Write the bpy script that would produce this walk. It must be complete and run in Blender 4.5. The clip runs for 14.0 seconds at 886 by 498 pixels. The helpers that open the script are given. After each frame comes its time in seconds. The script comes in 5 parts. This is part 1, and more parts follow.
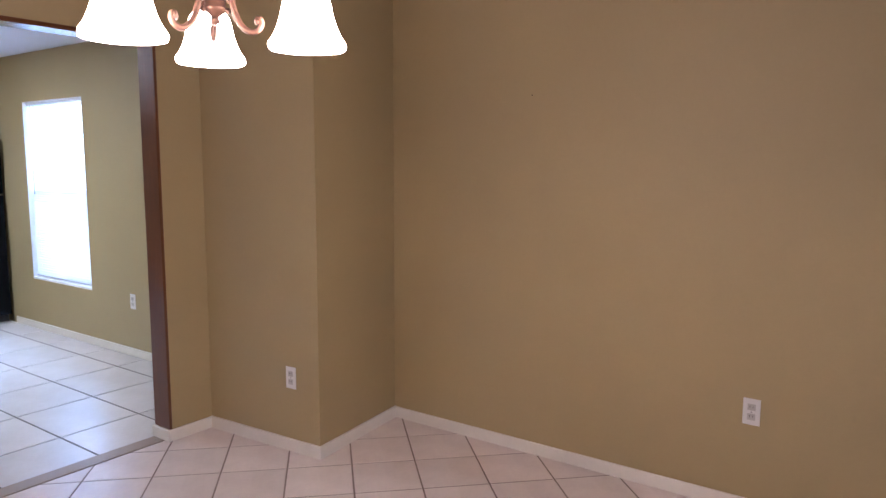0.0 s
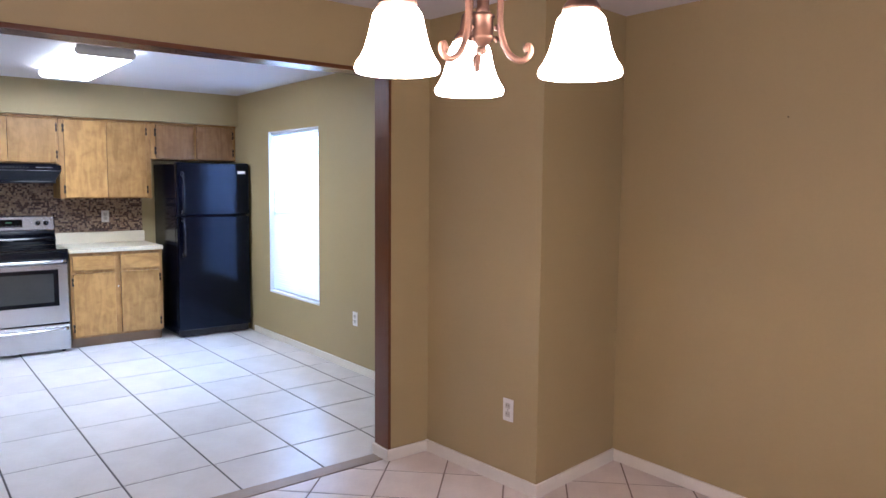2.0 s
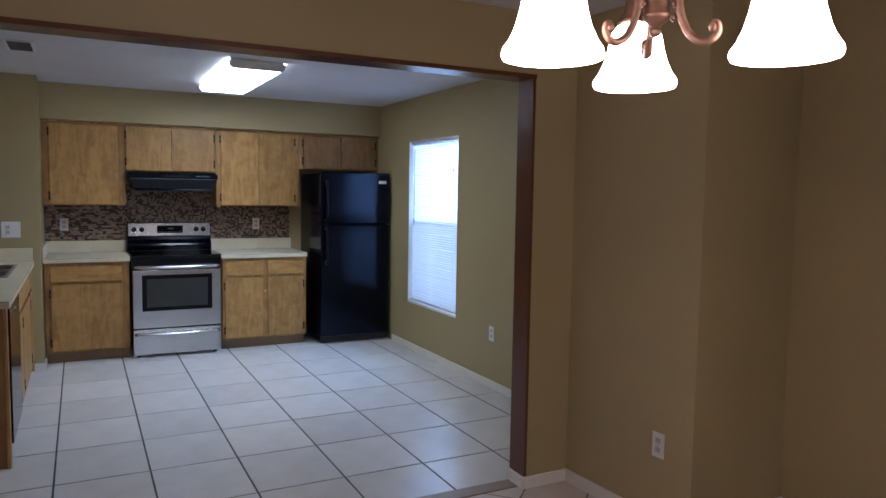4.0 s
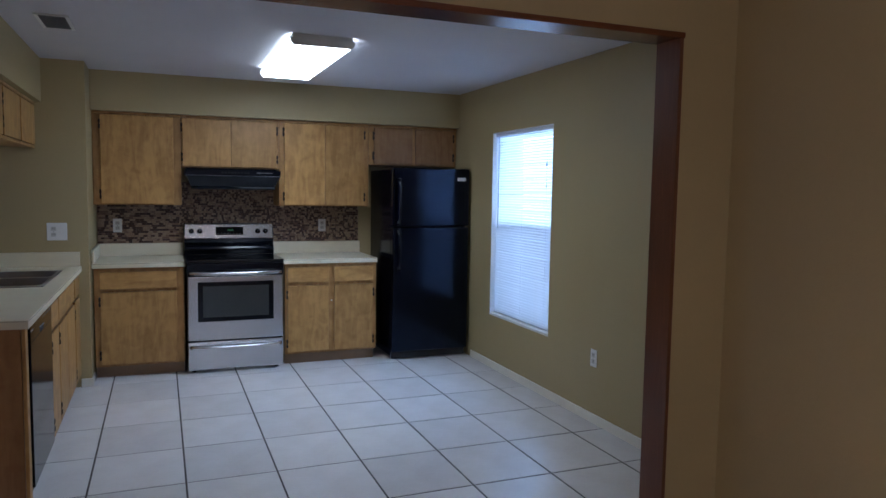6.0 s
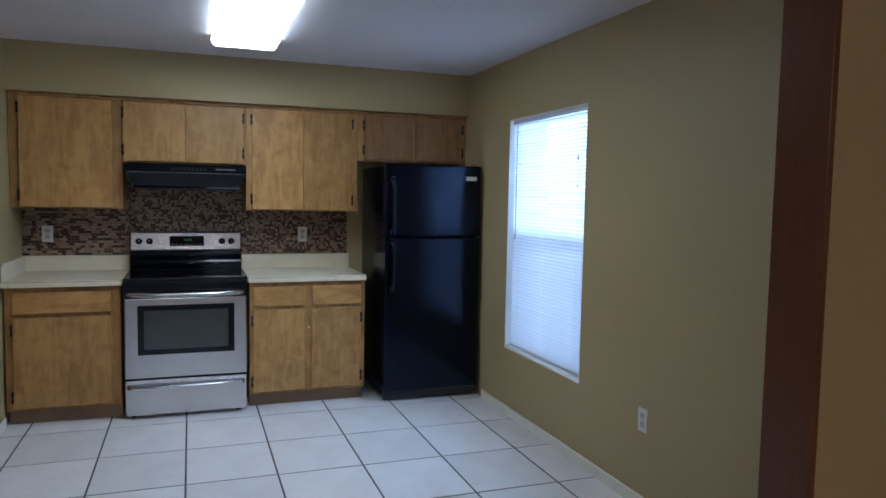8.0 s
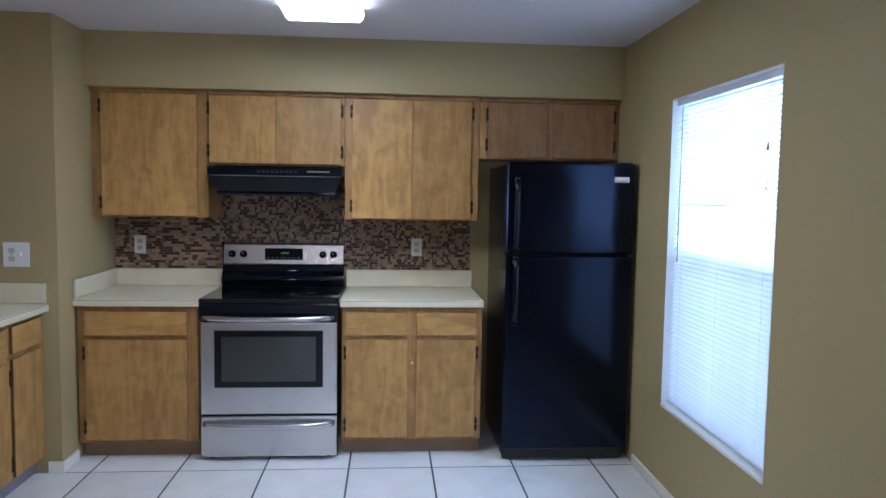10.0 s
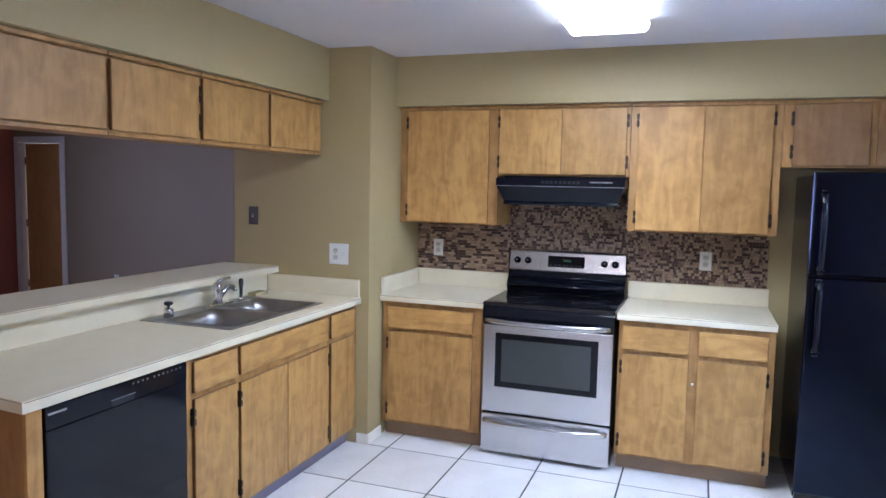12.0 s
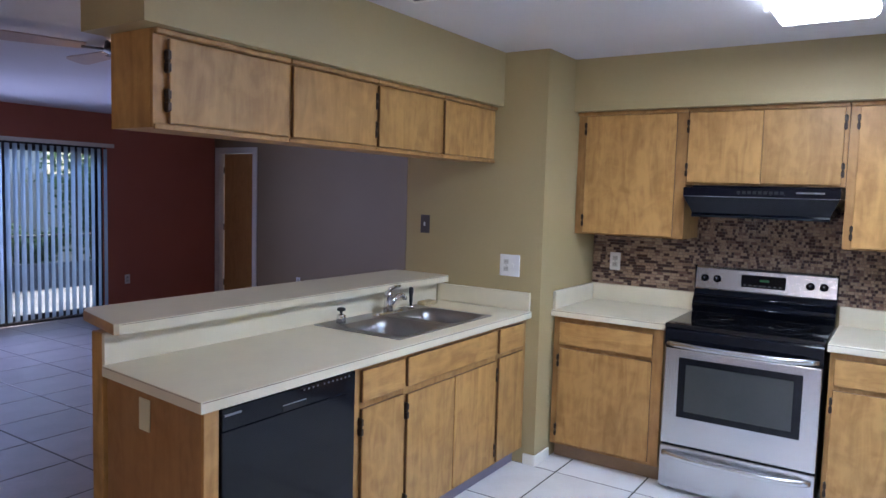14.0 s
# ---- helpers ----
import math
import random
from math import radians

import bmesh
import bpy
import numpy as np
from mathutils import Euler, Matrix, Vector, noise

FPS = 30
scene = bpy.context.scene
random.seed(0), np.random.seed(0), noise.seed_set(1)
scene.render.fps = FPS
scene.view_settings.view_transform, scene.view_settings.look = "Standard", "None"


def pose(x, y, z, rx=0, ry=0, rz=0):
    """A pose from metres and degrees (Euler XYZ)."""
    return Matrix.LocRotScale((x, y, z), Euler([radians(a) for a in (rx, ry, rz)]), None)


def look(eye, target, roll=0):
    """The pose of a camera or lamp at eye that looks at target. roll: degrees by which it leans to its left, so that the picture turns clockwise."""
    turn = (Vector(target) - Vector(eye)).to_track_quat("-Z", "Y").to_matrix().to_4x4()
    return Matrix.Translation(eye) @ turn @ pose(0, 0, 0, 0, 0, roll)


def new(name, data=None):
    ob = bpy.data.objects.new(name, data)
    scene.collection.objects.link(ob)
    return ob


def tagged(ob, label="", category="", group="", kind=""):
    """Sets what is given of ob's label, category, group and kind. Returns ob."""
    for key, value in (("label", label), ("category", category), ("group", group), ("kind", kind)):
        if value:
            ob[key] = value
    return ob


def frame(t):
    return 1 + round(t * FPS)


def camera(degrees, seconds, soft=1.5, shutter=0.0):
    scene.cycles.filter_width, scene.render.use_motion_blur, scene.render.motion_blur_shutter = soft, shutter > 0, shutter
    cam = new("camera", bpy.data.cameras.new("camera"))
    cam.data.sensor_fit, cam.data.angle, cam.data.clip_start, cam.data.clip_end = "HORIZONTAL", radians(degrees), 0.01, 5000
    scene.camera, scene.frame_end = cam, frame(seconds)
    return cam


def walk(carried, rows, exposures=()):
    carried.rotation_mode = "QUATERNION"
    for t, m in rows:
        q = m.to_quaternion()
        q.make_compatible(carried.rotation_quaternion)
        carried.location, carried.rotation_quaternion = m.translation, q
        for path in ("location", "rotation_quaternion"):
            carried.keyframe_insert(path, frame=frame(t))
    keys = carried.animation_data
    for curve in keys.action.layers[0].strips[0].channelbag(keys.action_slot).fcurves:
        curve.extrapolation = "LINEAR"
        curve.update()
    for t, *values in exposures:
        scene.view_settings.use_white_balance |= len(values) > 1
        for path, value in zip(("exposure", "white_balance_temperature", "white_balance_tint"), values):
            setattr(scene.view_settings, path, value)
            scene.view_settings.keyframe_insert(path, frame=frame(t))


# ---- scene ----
import itertools

cam = camera(64.2, 14.0)
PATH = [
    (0, (0.338, 0.188, 1.495), (-0.819, 1.801, 1.25), 0.2),
    (0.5, (0.307, 0.166, 1.505), (-0.978, 1.682, 1.277), 0.3),
    (1, (0.275, 0.147, 1.514), (-1.115, 1.568, 1.3), 0.3),
    (1.5, (0.241, 0.135, 1.516), (-1.241, 1.464, 1.32), 0.5),
    (2, (0.152, 0.191, 1.519), (-1.409, 1.427, 1.334), 0.5),
    (2.5, (0.078, 0.253, 1.534), (-1.564, 1.382, 1.357), 0.6),
    (3, (0.045, 0.291, 1.531), (-1.656, 1.329, 1.361), 0.7),
    (3.5, (0.015, 0.296, 1.524), (-1.727, 1.265, 1.363), 0.7),
    (4, (-0.028, 0.292, 1.514), (-1.801, 1.204, 1.355), 0.9),
    (6.5, (-1.082, 0.616, 1.5), (-2.943, 1.331, 1.34), 0.9),
    (7, (-1.34, 0.759, 1.472), (-3.208, 1.456, 1.32), 1.0),
    (9.5, (-2.664, 1.577, 1.474), (-4.607, 2.029, 1.327), 1.0),
    (10, (-2.81, 1.718, 1.509), (-4.798, 1.873, 1.356), 0.9),
    (10.5, (-2.807, 1.831, 1.523), (-4.794, 1.664, 1.365), 0.78),
    (11, (-2.736, 1.834, 1.505), (-4.698, 1.473, 1.357), 0.92),
    (11.5, (-2.738, 1.902, 1.582), (-4.657, 1.364, 1.410), 0.90),
    (12, (-2.800, 1.861, 1.590), (-4.672, 1.180, 1.413), 1.16),
    (12.5, (-2.863, 1.791, 1.588), (-4.681, 0.974, 1.417), 1.11),
    (13, (-2.941, 1.751, 1.592), (-4.702, 0.816, 1.422), 1.39),
    (13.5, (-2.960, 1.734, 1.596), (-4.674, 0.717, 1.430), 1.42),
    (14, (-2.953, 1.750, 1.582), (-4.615, 0.649, 1.422), 1.64),
]
EXPOSURES = [(0.0, 1.38, 5850, 20), (0.5, 1.49, 5850, 19), (1.5, 1.54, 5800, 18), (2.5, 1.20, 5850, 19), (3.0, 0.84, 5800, 18), (4.0, 0.20, 5800, 14), (6.5, -0.10, 5570, 12), (7.0, 0.12, 5620, 10),
             (9.5, -0.04, 5900, 12), (10.0, 0.55, 5750, 13), (10.5, 0.68, 5700, 15), (11.0, 1.00, 5700, 15), (11.5, 1.27, 5720, 16), (12.0, 1.38, 5720, 16), (12.5, 1.07, 5780, 17), (13.2, 0.99, 5700, 16), (14.0, 1.14, 5750, 17)]
walk(cam, [(t, look(eye, target, roll)) for t, eye, target, roll in PATH], EXPOSURES)

# ---- world and light ----
world = bpy.data.worlds.new("sky")
scene.world = world
world.use_nodes = True
wn = world.node_tree
sky = wn.nodes.new("ShaderNodeTexSky")
sky.sky_type, sky.sun_disc = "NISHITA", False
sky.sun_elevation, sky.sun_rotation = radians(61), radians(260.5)
wn.links.new(sky.outputs[0], wn.nodes["Background"].inputs[0])
wn.nodes["Background"].inputs[1].default_value = 0.15

SHADE_GLOW, TUBE_GLOW, WINDOW_WATTS, DINING_WATTS, SLIDER_WATTS, FAN_GLOW = 33.0, 15.0, 46.0, 6.0, 15.0, 70.0


def lamp(name, kind, at, target, watts, color, size=(1, 1)):
    data = bpy.data.lights.new(name, kind)
    data.color = color
    ob = new(name, data)
    ob.matrix_world = look(at, target)
    data.energy = watts
    if kind == "AREA":
        data.shape, data.size, data.size_y = "RECTANGLE", size[0], size[1]
    return ob


sun = lamp("sun", "SUN", (-19.2, -11.0, 22), (-7.2, -9.0, 0), 5.0, (1.0, 0.95, 0.86))
sun.data.angle = radians(0.5)
lamp("window_daylight", "AREA", (-5.765, 3.42, 1.25), (-5.765, 0, 1.15), WINDOW_WATTS, (0.42, 0.63, 1.0), (0.95, 1.55))
# Lamp of an unseen window, added for cool light on east-facing walls.
lamp("dining_daylight", "AREA", (2.44, 0.65, 1.5), (0, 0.65, 1.3), DINING_WATTS, (0.72, 0.78, 1.0), (1.8, 1.1))

# Lamp hung unseen above the patio door, for sky light on the vanes.
lamp("slider_daylight", "AREA", (-6.30, -7.05, 2.55), (-6.5, -5.6, 0.9), SLIDER_WATTS, (0.38, 0.58, 1.0), (2.8, 0.7))
# Extra lamp inside the blinds, out of view, added to brighten the walls.
opening = lamp("living_room_fill", "AREA", (-5.75, -6.15, 1.20), (-7.4, -3.4, 1.10), 1.35 * SLIDER_WATTS, (0.62, 0.65, 1.0), (1.2, 1.3))
opening.data.spread = radians(115)


# ---- materials ----
def mat(name, color, rough=0.6, metal=0.0, vary=0.08, scale=6.0, fine=60.0, bump=0.0, bump_scale=200.0, spec=0.5, glow=None, glow_color=None, dark=None, fleck=0.0, coat=0.0):
    """Paint, plastic, metal or stone, with broad and fine variation and a fine relief."""
    m = bpy.data.materials.new(name)
    m.use_nodes = True
    nt = m.node_tree
    b = nt.nodes["Principled BSDF"]
    b.inputs["Roughness"].default_value = rough
    b.inputs["Metallic"].default_value = metal
    b.inputs["Specular IOR Level"].default_value = spec
    b.inputs["Coat Weight"].default_value = coat
    tc = nt.nodes.new("ShaderNodeTexCoord")
    broad, small = nt.nodes.new("ShaderNodeTexNoise"), nt.nodes.new("ShaderNodeTexNoise")
    for n, s in ((broad, scale), (small, fine)):
        n.inputs["Scale"].default_value = s
        n.inputs["Detail"].default_value = 4
        nt.links.new(tc.outputs["Object"], n.inputs["Vector"])
    mix = nt.nodes.new("ShaderNodeMix")
    mix.data_type = "RGBA"
    dk = dark or tuple(c * (1 - vary * 2) for c in color)
    mix.inputs[6].default_value = (*dk, 1)
    mix.inputs[7].default_value = (*color, 1)
    add = nt.nodes.new("ShaderNodeMath")
    add.operation = "MULTIPLY_ADD"
    add.inputs[1].default_value = 0.35
    nt.links.new(small.outputs["Fac"], add.inputs[0])
    sub = nt.nodes.new("ShaderNodeMath")
    sub.operation = "MULTIPLY"
    sub.inputs[1].default_value = 1.0
    nt.links.new(broad.outputs["Fac"], sub.inputs[0])
    nt.links.new(sub.outputs[0], add.inputs[2])
    ramp = nt.nodes.new("ShaderNodeMapRange")
    ramp.inputs["From Min"].default_value, ramp.inputs["From Max"].default_value = 0.45, 0.9
    nt.links.new(add.outputs[0], ramp.inputs["Value"])
    nt.links.new(ramp.outputs[0], mix.inputs[0])
    nt.links.new(mix.outputs[2], b.inputs["Base Color"])
    if bump:
        n, bp = nt.nodes.new("ShaderNodeTexNoise"), nt.nodes.new("ShaderNodeBump")
        n.inputs["Scale"].default_value, n.inputs["Detail"].default_value = bump_scale, 3
        bp.inputs["Strength"].default_value, bp.inputs["Distance"].default_value = bump, 0.002
        nt.links.new(tc.outputs["Object"], n.inputs["Vector"])
        nt.links.new(n.outputs["Fac"], bp.inputs["Height"])
        nt.links.new(bp.outputs[0], b.inputs["Normal"])
    if glow:
        b.inputs["Emission Color"].default_value = (*(glow_color or color), 1)
        b.inputs["Emission Strength"].default_value = glow
    return m


def wood(name, light, dark, along="z", rough=0.45, stretch=5.5, blotch=0.75):
    """Oak veneer: stretched grain, fine pores and broad tone, different on every board."""
    m = bpy.data.materials.new(name)
    m.use_nodes = True
    nt = m.node_tree
    L, N = nt.links.new, nt.nodes.new
    b = nt.nodes["Principled BSDF"]
    b.inputs["Roughness"].default_value = rough
    b.inputs["Specular IOR Level"].default_value = 0.4
    tc, info, off = N("ShaderNodeTexCoord"), N("ShaderNodeObjectInfo"), N("ShaderNodeVectorMath")
    off.operation = "MULTIPLY_ADD"
    off.inputs[1].default_value = (7.3, 5.1, 3.7)
    comb = N("ShaderNodeCombineXYZ")
    for k in range(3):
        L(info.outputs["Random"], comb.inputs[k])
    L(comb.outputs[0], off.inputs[0])
    L(tc.outputs["Object"], off.inputs[2])
    mp = N("ShaderNodeMapping")
    s = {"z": (stretch, stretch, 1.0), "x": (1.0, stretch, stretch), "y": (stretch, 1.0, stretch)}[along]
    mp.inputs["Scale"].default_value = s
    L(off.outputs[0], mp.inputs["Vector"])
    grain, pore, tone = N("ShaderNodeTexNoise"), N("ShaderNodeTexNoise"), N("ShaderNodeTexNoise")
    grain.inputs["Scale"].default_value, grain.inputs["Detail"].default_value, grain.inputs["Distortion"].default_value = 2.4, 5, 1.5
    pore.inputs["Scale"].default_value, pore.inputs["Detail"].default_value = 14.0, 3
    tone.inputs["Scale"].default_value, tone.inputs["Detail"].default_value, tone.inputs["Distortion"].default_value = 11.0, 6, 0.8
    L(mp.outputs[0], grain.inputs["Vector"])
    L(mp.outputs[0], pore.inputs["Vector"])
    L(off.outputs[0], tone.inputs["Vector"])
    a1, a2 = N("ShaderNodeMath"), N("ShaderNodeMath")
    a1.operation = a2.operation = "MULTIPLY_ADD"
    a1.inputs[1].default_value, a2.inputs[1].default_value = 0.17, blotch
    L(pore.outputs["Fac"], a1.inputs[0])
    L(grain.outputs["Fac"], a1.inputs[2])
    L(tone.outputs["Fac"], a2.inputs[0])
    L(a1.outputs[0], a2.inputs[2])
    r = N("ShaderNodeMapRange")
    r.inputs["From Min"].default_value, r.inputs["From Max"].default_value = 0.74, 1.14
    L(a2.outputs[0], r.inputs["Value"])
    mix = N("ShaderNodeMix")
    mix.data_type = "RGBA"
    mix.inputs[6].default_value, mix.inputs[7].default_value = (*dark, 1), (*light, 1)
    L(r.outputs[0], mix.inputs[0])
    hsv, mr = N("ShaderNodeHueSaturation"), N("ShaderNodeMapRange")
    mr.inputs["To Min"].default_value, mr.inputs["To Max"].default_value = 0.88, 1.08
    L(info.outputs["Random"], mr.inputs["Value"])
    L(mr.outputs[0], hsv.inputs["Value"])
    L(mix.outputs[2], hsv.inputs["Color"])
    L(hsv.outputs[0], b.inputs["Base Color"])
    bp = N("ShaderNodeBump")
    bp.inputs["Strength"].default_value, bp.inputs["Distance"].default_value = 0.25, 0.001
    L(pore.outputs["Fac"], bp.inputs["Height"])
    L(bp.outputs[0], b.inputs["Normal"])
    return m


def tile_mat(name, color, mottled, rough, island=False):
    """Glazed tile with mottling; each piece a little different."""
    m = mat(name, color, rough, vary=0.06, scale=5, fine=45, bump=0.12, bump_scale=30, dark=mottled)
    nt = m.node_tree
    b = nt.nodes["Principled BSDF"]
    mixed = b.inputs["Base Color"].links[0].from_socket
    src = nt.nodes.new("ShaderNodeObjectInfo").outputs["Random"]
    hsv, mr = nt.nodes.new("ShaderNodeHueSaturation"), nt.nodes.new("ShaderNodeMapRange")
    mr.inputs["To Min"].default_value, mr.inputs["To Max"].default_value = 0.93, 1.05
    nt.links.new(src, mr.inputs["Value"])
    nt.links.new(mr.outputs[0], hsv.inputs["Value"])
    nt.links.new(mixed, hsv.inputs["Color"])
    nt.links.new(hsv.outputs[0], b.inputs["Base Color"])
    return m


def mosaic_mat(single=False):
    m = bpy.data.materials.new("mosaic_glass_and_stone")
    m.use_nodes = True
    nt = m.node_tree
    b = nt.nodes["Principled BSDF"]
    geo, ramp = nt.nodes.new("ShaderNodeNewGeometry"), nt.nodes.new("ShaderNodeValToRGB")
    ramp.color_ramp.interpolation = "CONSTANT"
    stops = [(0.0, (0.050, 0.020, 0.016)), (0.22, (0.185, 0.105, 0.075)), (0.31, (0.340, 0.230, 0.150)), (0.58, (0.070, 0.028, 0.020)),
             (0.68, (0.400, 0.285, 0.190)), (0.88, (0.235, 0.145, 0.100)), (0.96, (0.035, 0.016, 0.016))]
    el = ramp.color_ramp.elements
    for n, (p, c) in enumerate(stops):
        e = el[n] if n < 2 else el.new(p)
        e.position, e.color = p, (*c, 1)
    chance = nt.nodes.new("ShaderNodeObjectInfo").outputs["Random"] if single else geo.outputs["Random Per Island"]
    nt.links.new(chance, ramp.inputs[0])
    nt.links.new(ramp.outputs[0], b.inputs["Base Color"])
    mr = nt.nodes.new("ShaderNodeMapRange")
    mr.inputs["To Min"].default_value, mr.inputs["To Max"].default_value = 0.28, 0.65
    mul = nt.nodes.new("ShaderNodeMath")
    mul.operation = "FRACT"
    mul2 = nt.nodes.new("ShaderNodeMath")
    mul2.operation = "MULTIPLY"
    mul2.inputs[1].default_value = 17.0
    nt.links.new(chance, mul2.inputs[0])
    nt.links.new(mul2.outputs[0], mul.inputs[0])
    nt.links.new(mul.outputs[0], mr.inputs["Value"])
    nt.links.new(mr.outputs[0], b.inputs["Roughness"])
    return m


def sheer(name, color, through_part, rough=0.5):
    """A thin sheet that lets light through: blind slats, leaves."""
    m = bpy.data.materials.new(name)
    m.use_nodes = True
    nt = m.node_tree
    b, out = nt.nodes["Principled BSDF"], nt.nodes["Material Output"]
    b.inputs["Base Color"].default_value, b.inputs["Roughness"].default_value = (*color, 1), rough
    t, mx = nt.nodes.new("ShaderNodeBsdfTranslucent"), nt.nodes.new("ShaderNodeMixShader")
    n, tc = nt.nodes.new("ShaderNodeTexNoise"), nt.nodes.new("ShaderNodeTexCoord")
    n.inputs["Scale"].default_value = 3.0
    nt.links.new(tc.outputs["Object"], n.inputs["Vector"])
    hsv, mr = nt.nodes.new("ShaderNodeHueSaturation"), nt.nodes.new("ShaderNodeMapRange")
    hsv.inputs["Color"].default_value = (*color, 1)
    mr.inputs["To Min"].default_value, mr.inputs["To Max"].default_value = 0.85, 1.1
    nt.links.new(n.outputs["Fac"], mr.inputs["Value"])
    nt.links.new(mr.outputs[0], hsv.inputs["Value"])
    nt.links.new(hsv.outputs[0], t.inputs["Color"])
    nt.links.new(hsv.outputs[0], b.inputs["Base Color"])
    mx.inputs[0].default_value = through_part
    nt.links.new(b.outputs[0], mx.inputs[1])
    nt.links.new(t.outputs[0], mx.inputs[2])
    nt.links.new(mx.outputs[0], out.inputs["Surface"])
    return m


def glass_mat():
    m = bpy.data.materials.new("window_glass")
    m.use_nodes = True
    b = m.node_tree.nodes["Principled BSDF"]
    b.inputs["Transmission Weight"].default_value, b.inputs["Roughness"].default_value, b.inputs["IOR"].default_value = 1.0, 0.0, 1.45
    return m


M_WALL = mat("khaki_wall_paint", (0.408, 0.320, 0.156), 0.55, vary=0.03, scale=1.2, bump=0.35, bump_scale=90)
M_CEIL = mat("white_ceiling_texture", (0.66, 0.64, 0.66), 0.85, vary=0.03, scale=2, bump=0.9, bump_scale=38)
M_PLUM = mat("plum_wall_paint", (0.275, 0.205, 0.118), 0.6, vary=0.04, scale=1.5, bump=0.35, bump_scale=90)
M_RED = mat("deep_red_wall_paint", (0.46, 0.150, 0.095), 0.55, vary=0.04, scale=1.5, bump=0.35, bump_scale=90)
M_TRIM = mat("cream_trim_paint", (0.82, 0.785, 0.70), 0.4, vary=0.05, scale=5, bump=0.1)
M_OAK = wood("oak_veneer", (0.490, 0.274, 0.087), (0.330, 0.168, 0.050))
M_OAK_Y = wood("oak_veneer_along_y", (0.490, 0.274, 0.087), (0.330, 0.168, 0.050), "y")
M_OAK_X = wood("oak_veneer_along_x", (0.490, 0.274, 0.087), (0.330, 0.168, 0.050), "x")
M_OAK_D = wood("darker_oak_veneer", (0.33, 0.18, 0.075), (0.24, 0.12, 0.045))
M_FRAME = wood("oak_face_frame", (0.44, 0.238, 0.080), (0.30, 0.150, 0.046))
# Darkened oak: the shade in the gaps round doors, put into colour.
M_EDGE = wood("shade_dark_door_edge", (0.20, 0.095, 0.036), (0.12, 0.055, 0.022))
# Oak darkened for the end panel, its shade put into the colour.
M_PANEL = wood("shaded_oak_panel", (0.36, 0.18, 0.062), (0.27, 0.125, 0.040))
M_KICK = mat("toe_kick_board", (0.30, 0.20, 0.12), 0.6, vary=0.1)
M_COVE = mat("grey_vinyl_cove", (0.25, 0.22, 0.28), 0.5, vary=0.08)
M_CASE = wood("stained_casing_wood", (0.185, 0.066, 0.025), (0.125, 0.042, 0.016), "z", 0.3, 18, 0.3)
M_CASE_Y = wood("stained_header_wood", (0.185, 0.066, 0.025), (0.125, 0.042, 0.016), "y", 0.25, 18, 0.3)
M_LAM = mat("cream_laminate", (0.72, 0.645, 0.475), 0.40, vary=0.03, scale=9, fine=140)
M_LAM_EDGE = mat("brown_laminate_seam", (0.20, 0.13, 0.08), 0.5)
M_STEEL = mat("brushed_stainless", (0.56, 0.56, 0.575), 0.25, 1.0, vary=0.04, scale=3, bump=0.06, bump_scale=300)
M_CHROME = mat("chrome", (0.72, 0.72, 0.74), 0.12, 1.0, vary=0.02)
M_BLACK = mat("black_enamel", (0.004, 0.005, 0.009), 0.10, vary=0.1, spec=0.28, bump=0.04, bump_scale=160)
M_HOOD = mat("black_hood_enamel", (0.005, 0.005, 0.009), 0.28, vary=0.1, spec=0.06)
M_FRIDGE = mat("black_textured_enamel", (0.002, 0.002, 0.006), 0.14, vary=0.1, spec=0.42, bump=0.05, bump_scale=160)
# The window's blue sheen is put into the material: reflections are tinted.
M_FRIDGE.node_tree.nodes["Principled BSDF"].inputs["Specular Tint"].default_value = (0.52, 0.68, 1.0, 1)
M_DISHWASHER = mat("black_dishwasher_enamel", (0.004, 0.005, 0.009), 0.10, vary=0.1, spec=0.26, bump=0.03, bump_scale=120)
M_BGLASS = mat("black_ceramic_glass", (0.006, 0.006, 0.007), 0.06, vary=0.05)
M_OVEN = mat("oven_window_glass", (0.045, 0.048, 0.046), 0.05, vary=0.08, scale=3)
M_PLASTIC = mat("black_plastic", (0.018, 0.018, 0.02), 0.4)
M_RING = mat("burner_ring_print", (0.03, 0.03, 0.03), 0.2)
M_SINK = mat("worn_stainless", (0.38, 0.37, 0.375), 0.31, 1.0, vary=0.08, scale=6, bump=0.06, bump_scale=300)
M_GREY = mat("grey_plastic", (0.22, 0.22, 0.23), 0.4)
M_GREEN = mat("display_green", (0.03, 0.14, 0.04), 0.4, glow=0.01)
M_WHITE = mat("white_plastic", (0.78, 0.77, 0.74), 0.35, vary=0.03)
M_IVORY = mat("ivory_plastic", (0.66, 0.60, 0.40), 0.35, vary=0.03)
M_SLOT = mat("socket_recess", (0.16, 0.15, 0.14), 0.5)
M_HINGE = mat("dark_bronze_hinge", (0.045, 0.03, 0.022), 0.45, 0.6)
M_BRONZE = mat("antique_copper_bronze", (0.095, 0.046, 0.028), 0.50, 0.60, vary=0.2, scale=30)
M_SHADE = mat("lit_opal_glass", (0.9, 0.88, 0.84), 0.3, glow=SHADE_GLOW, glow_color=(1.0, 0.778, 0.645))
M_TUBE = mat("lit_prismatic_diffuser", (0.9, 0.9, 0.9), 0.4, glow=TUBE_GLOW, glow_color=(0.84, 0.94, 1.0))
M_TUBE_SIDE = mat("prismatic_diffuser_side", (0.9, 0.9, 0.9), 0.4, glow=3.5, glow_color=(0.84, 0.94, 1.0))
M_FAN = mat("lit_fan_globe", (0.9, 0.85, 0.75), 0.4, glow=FAN_GLOW, glow_color=(1.0, 0.72, 0.42))
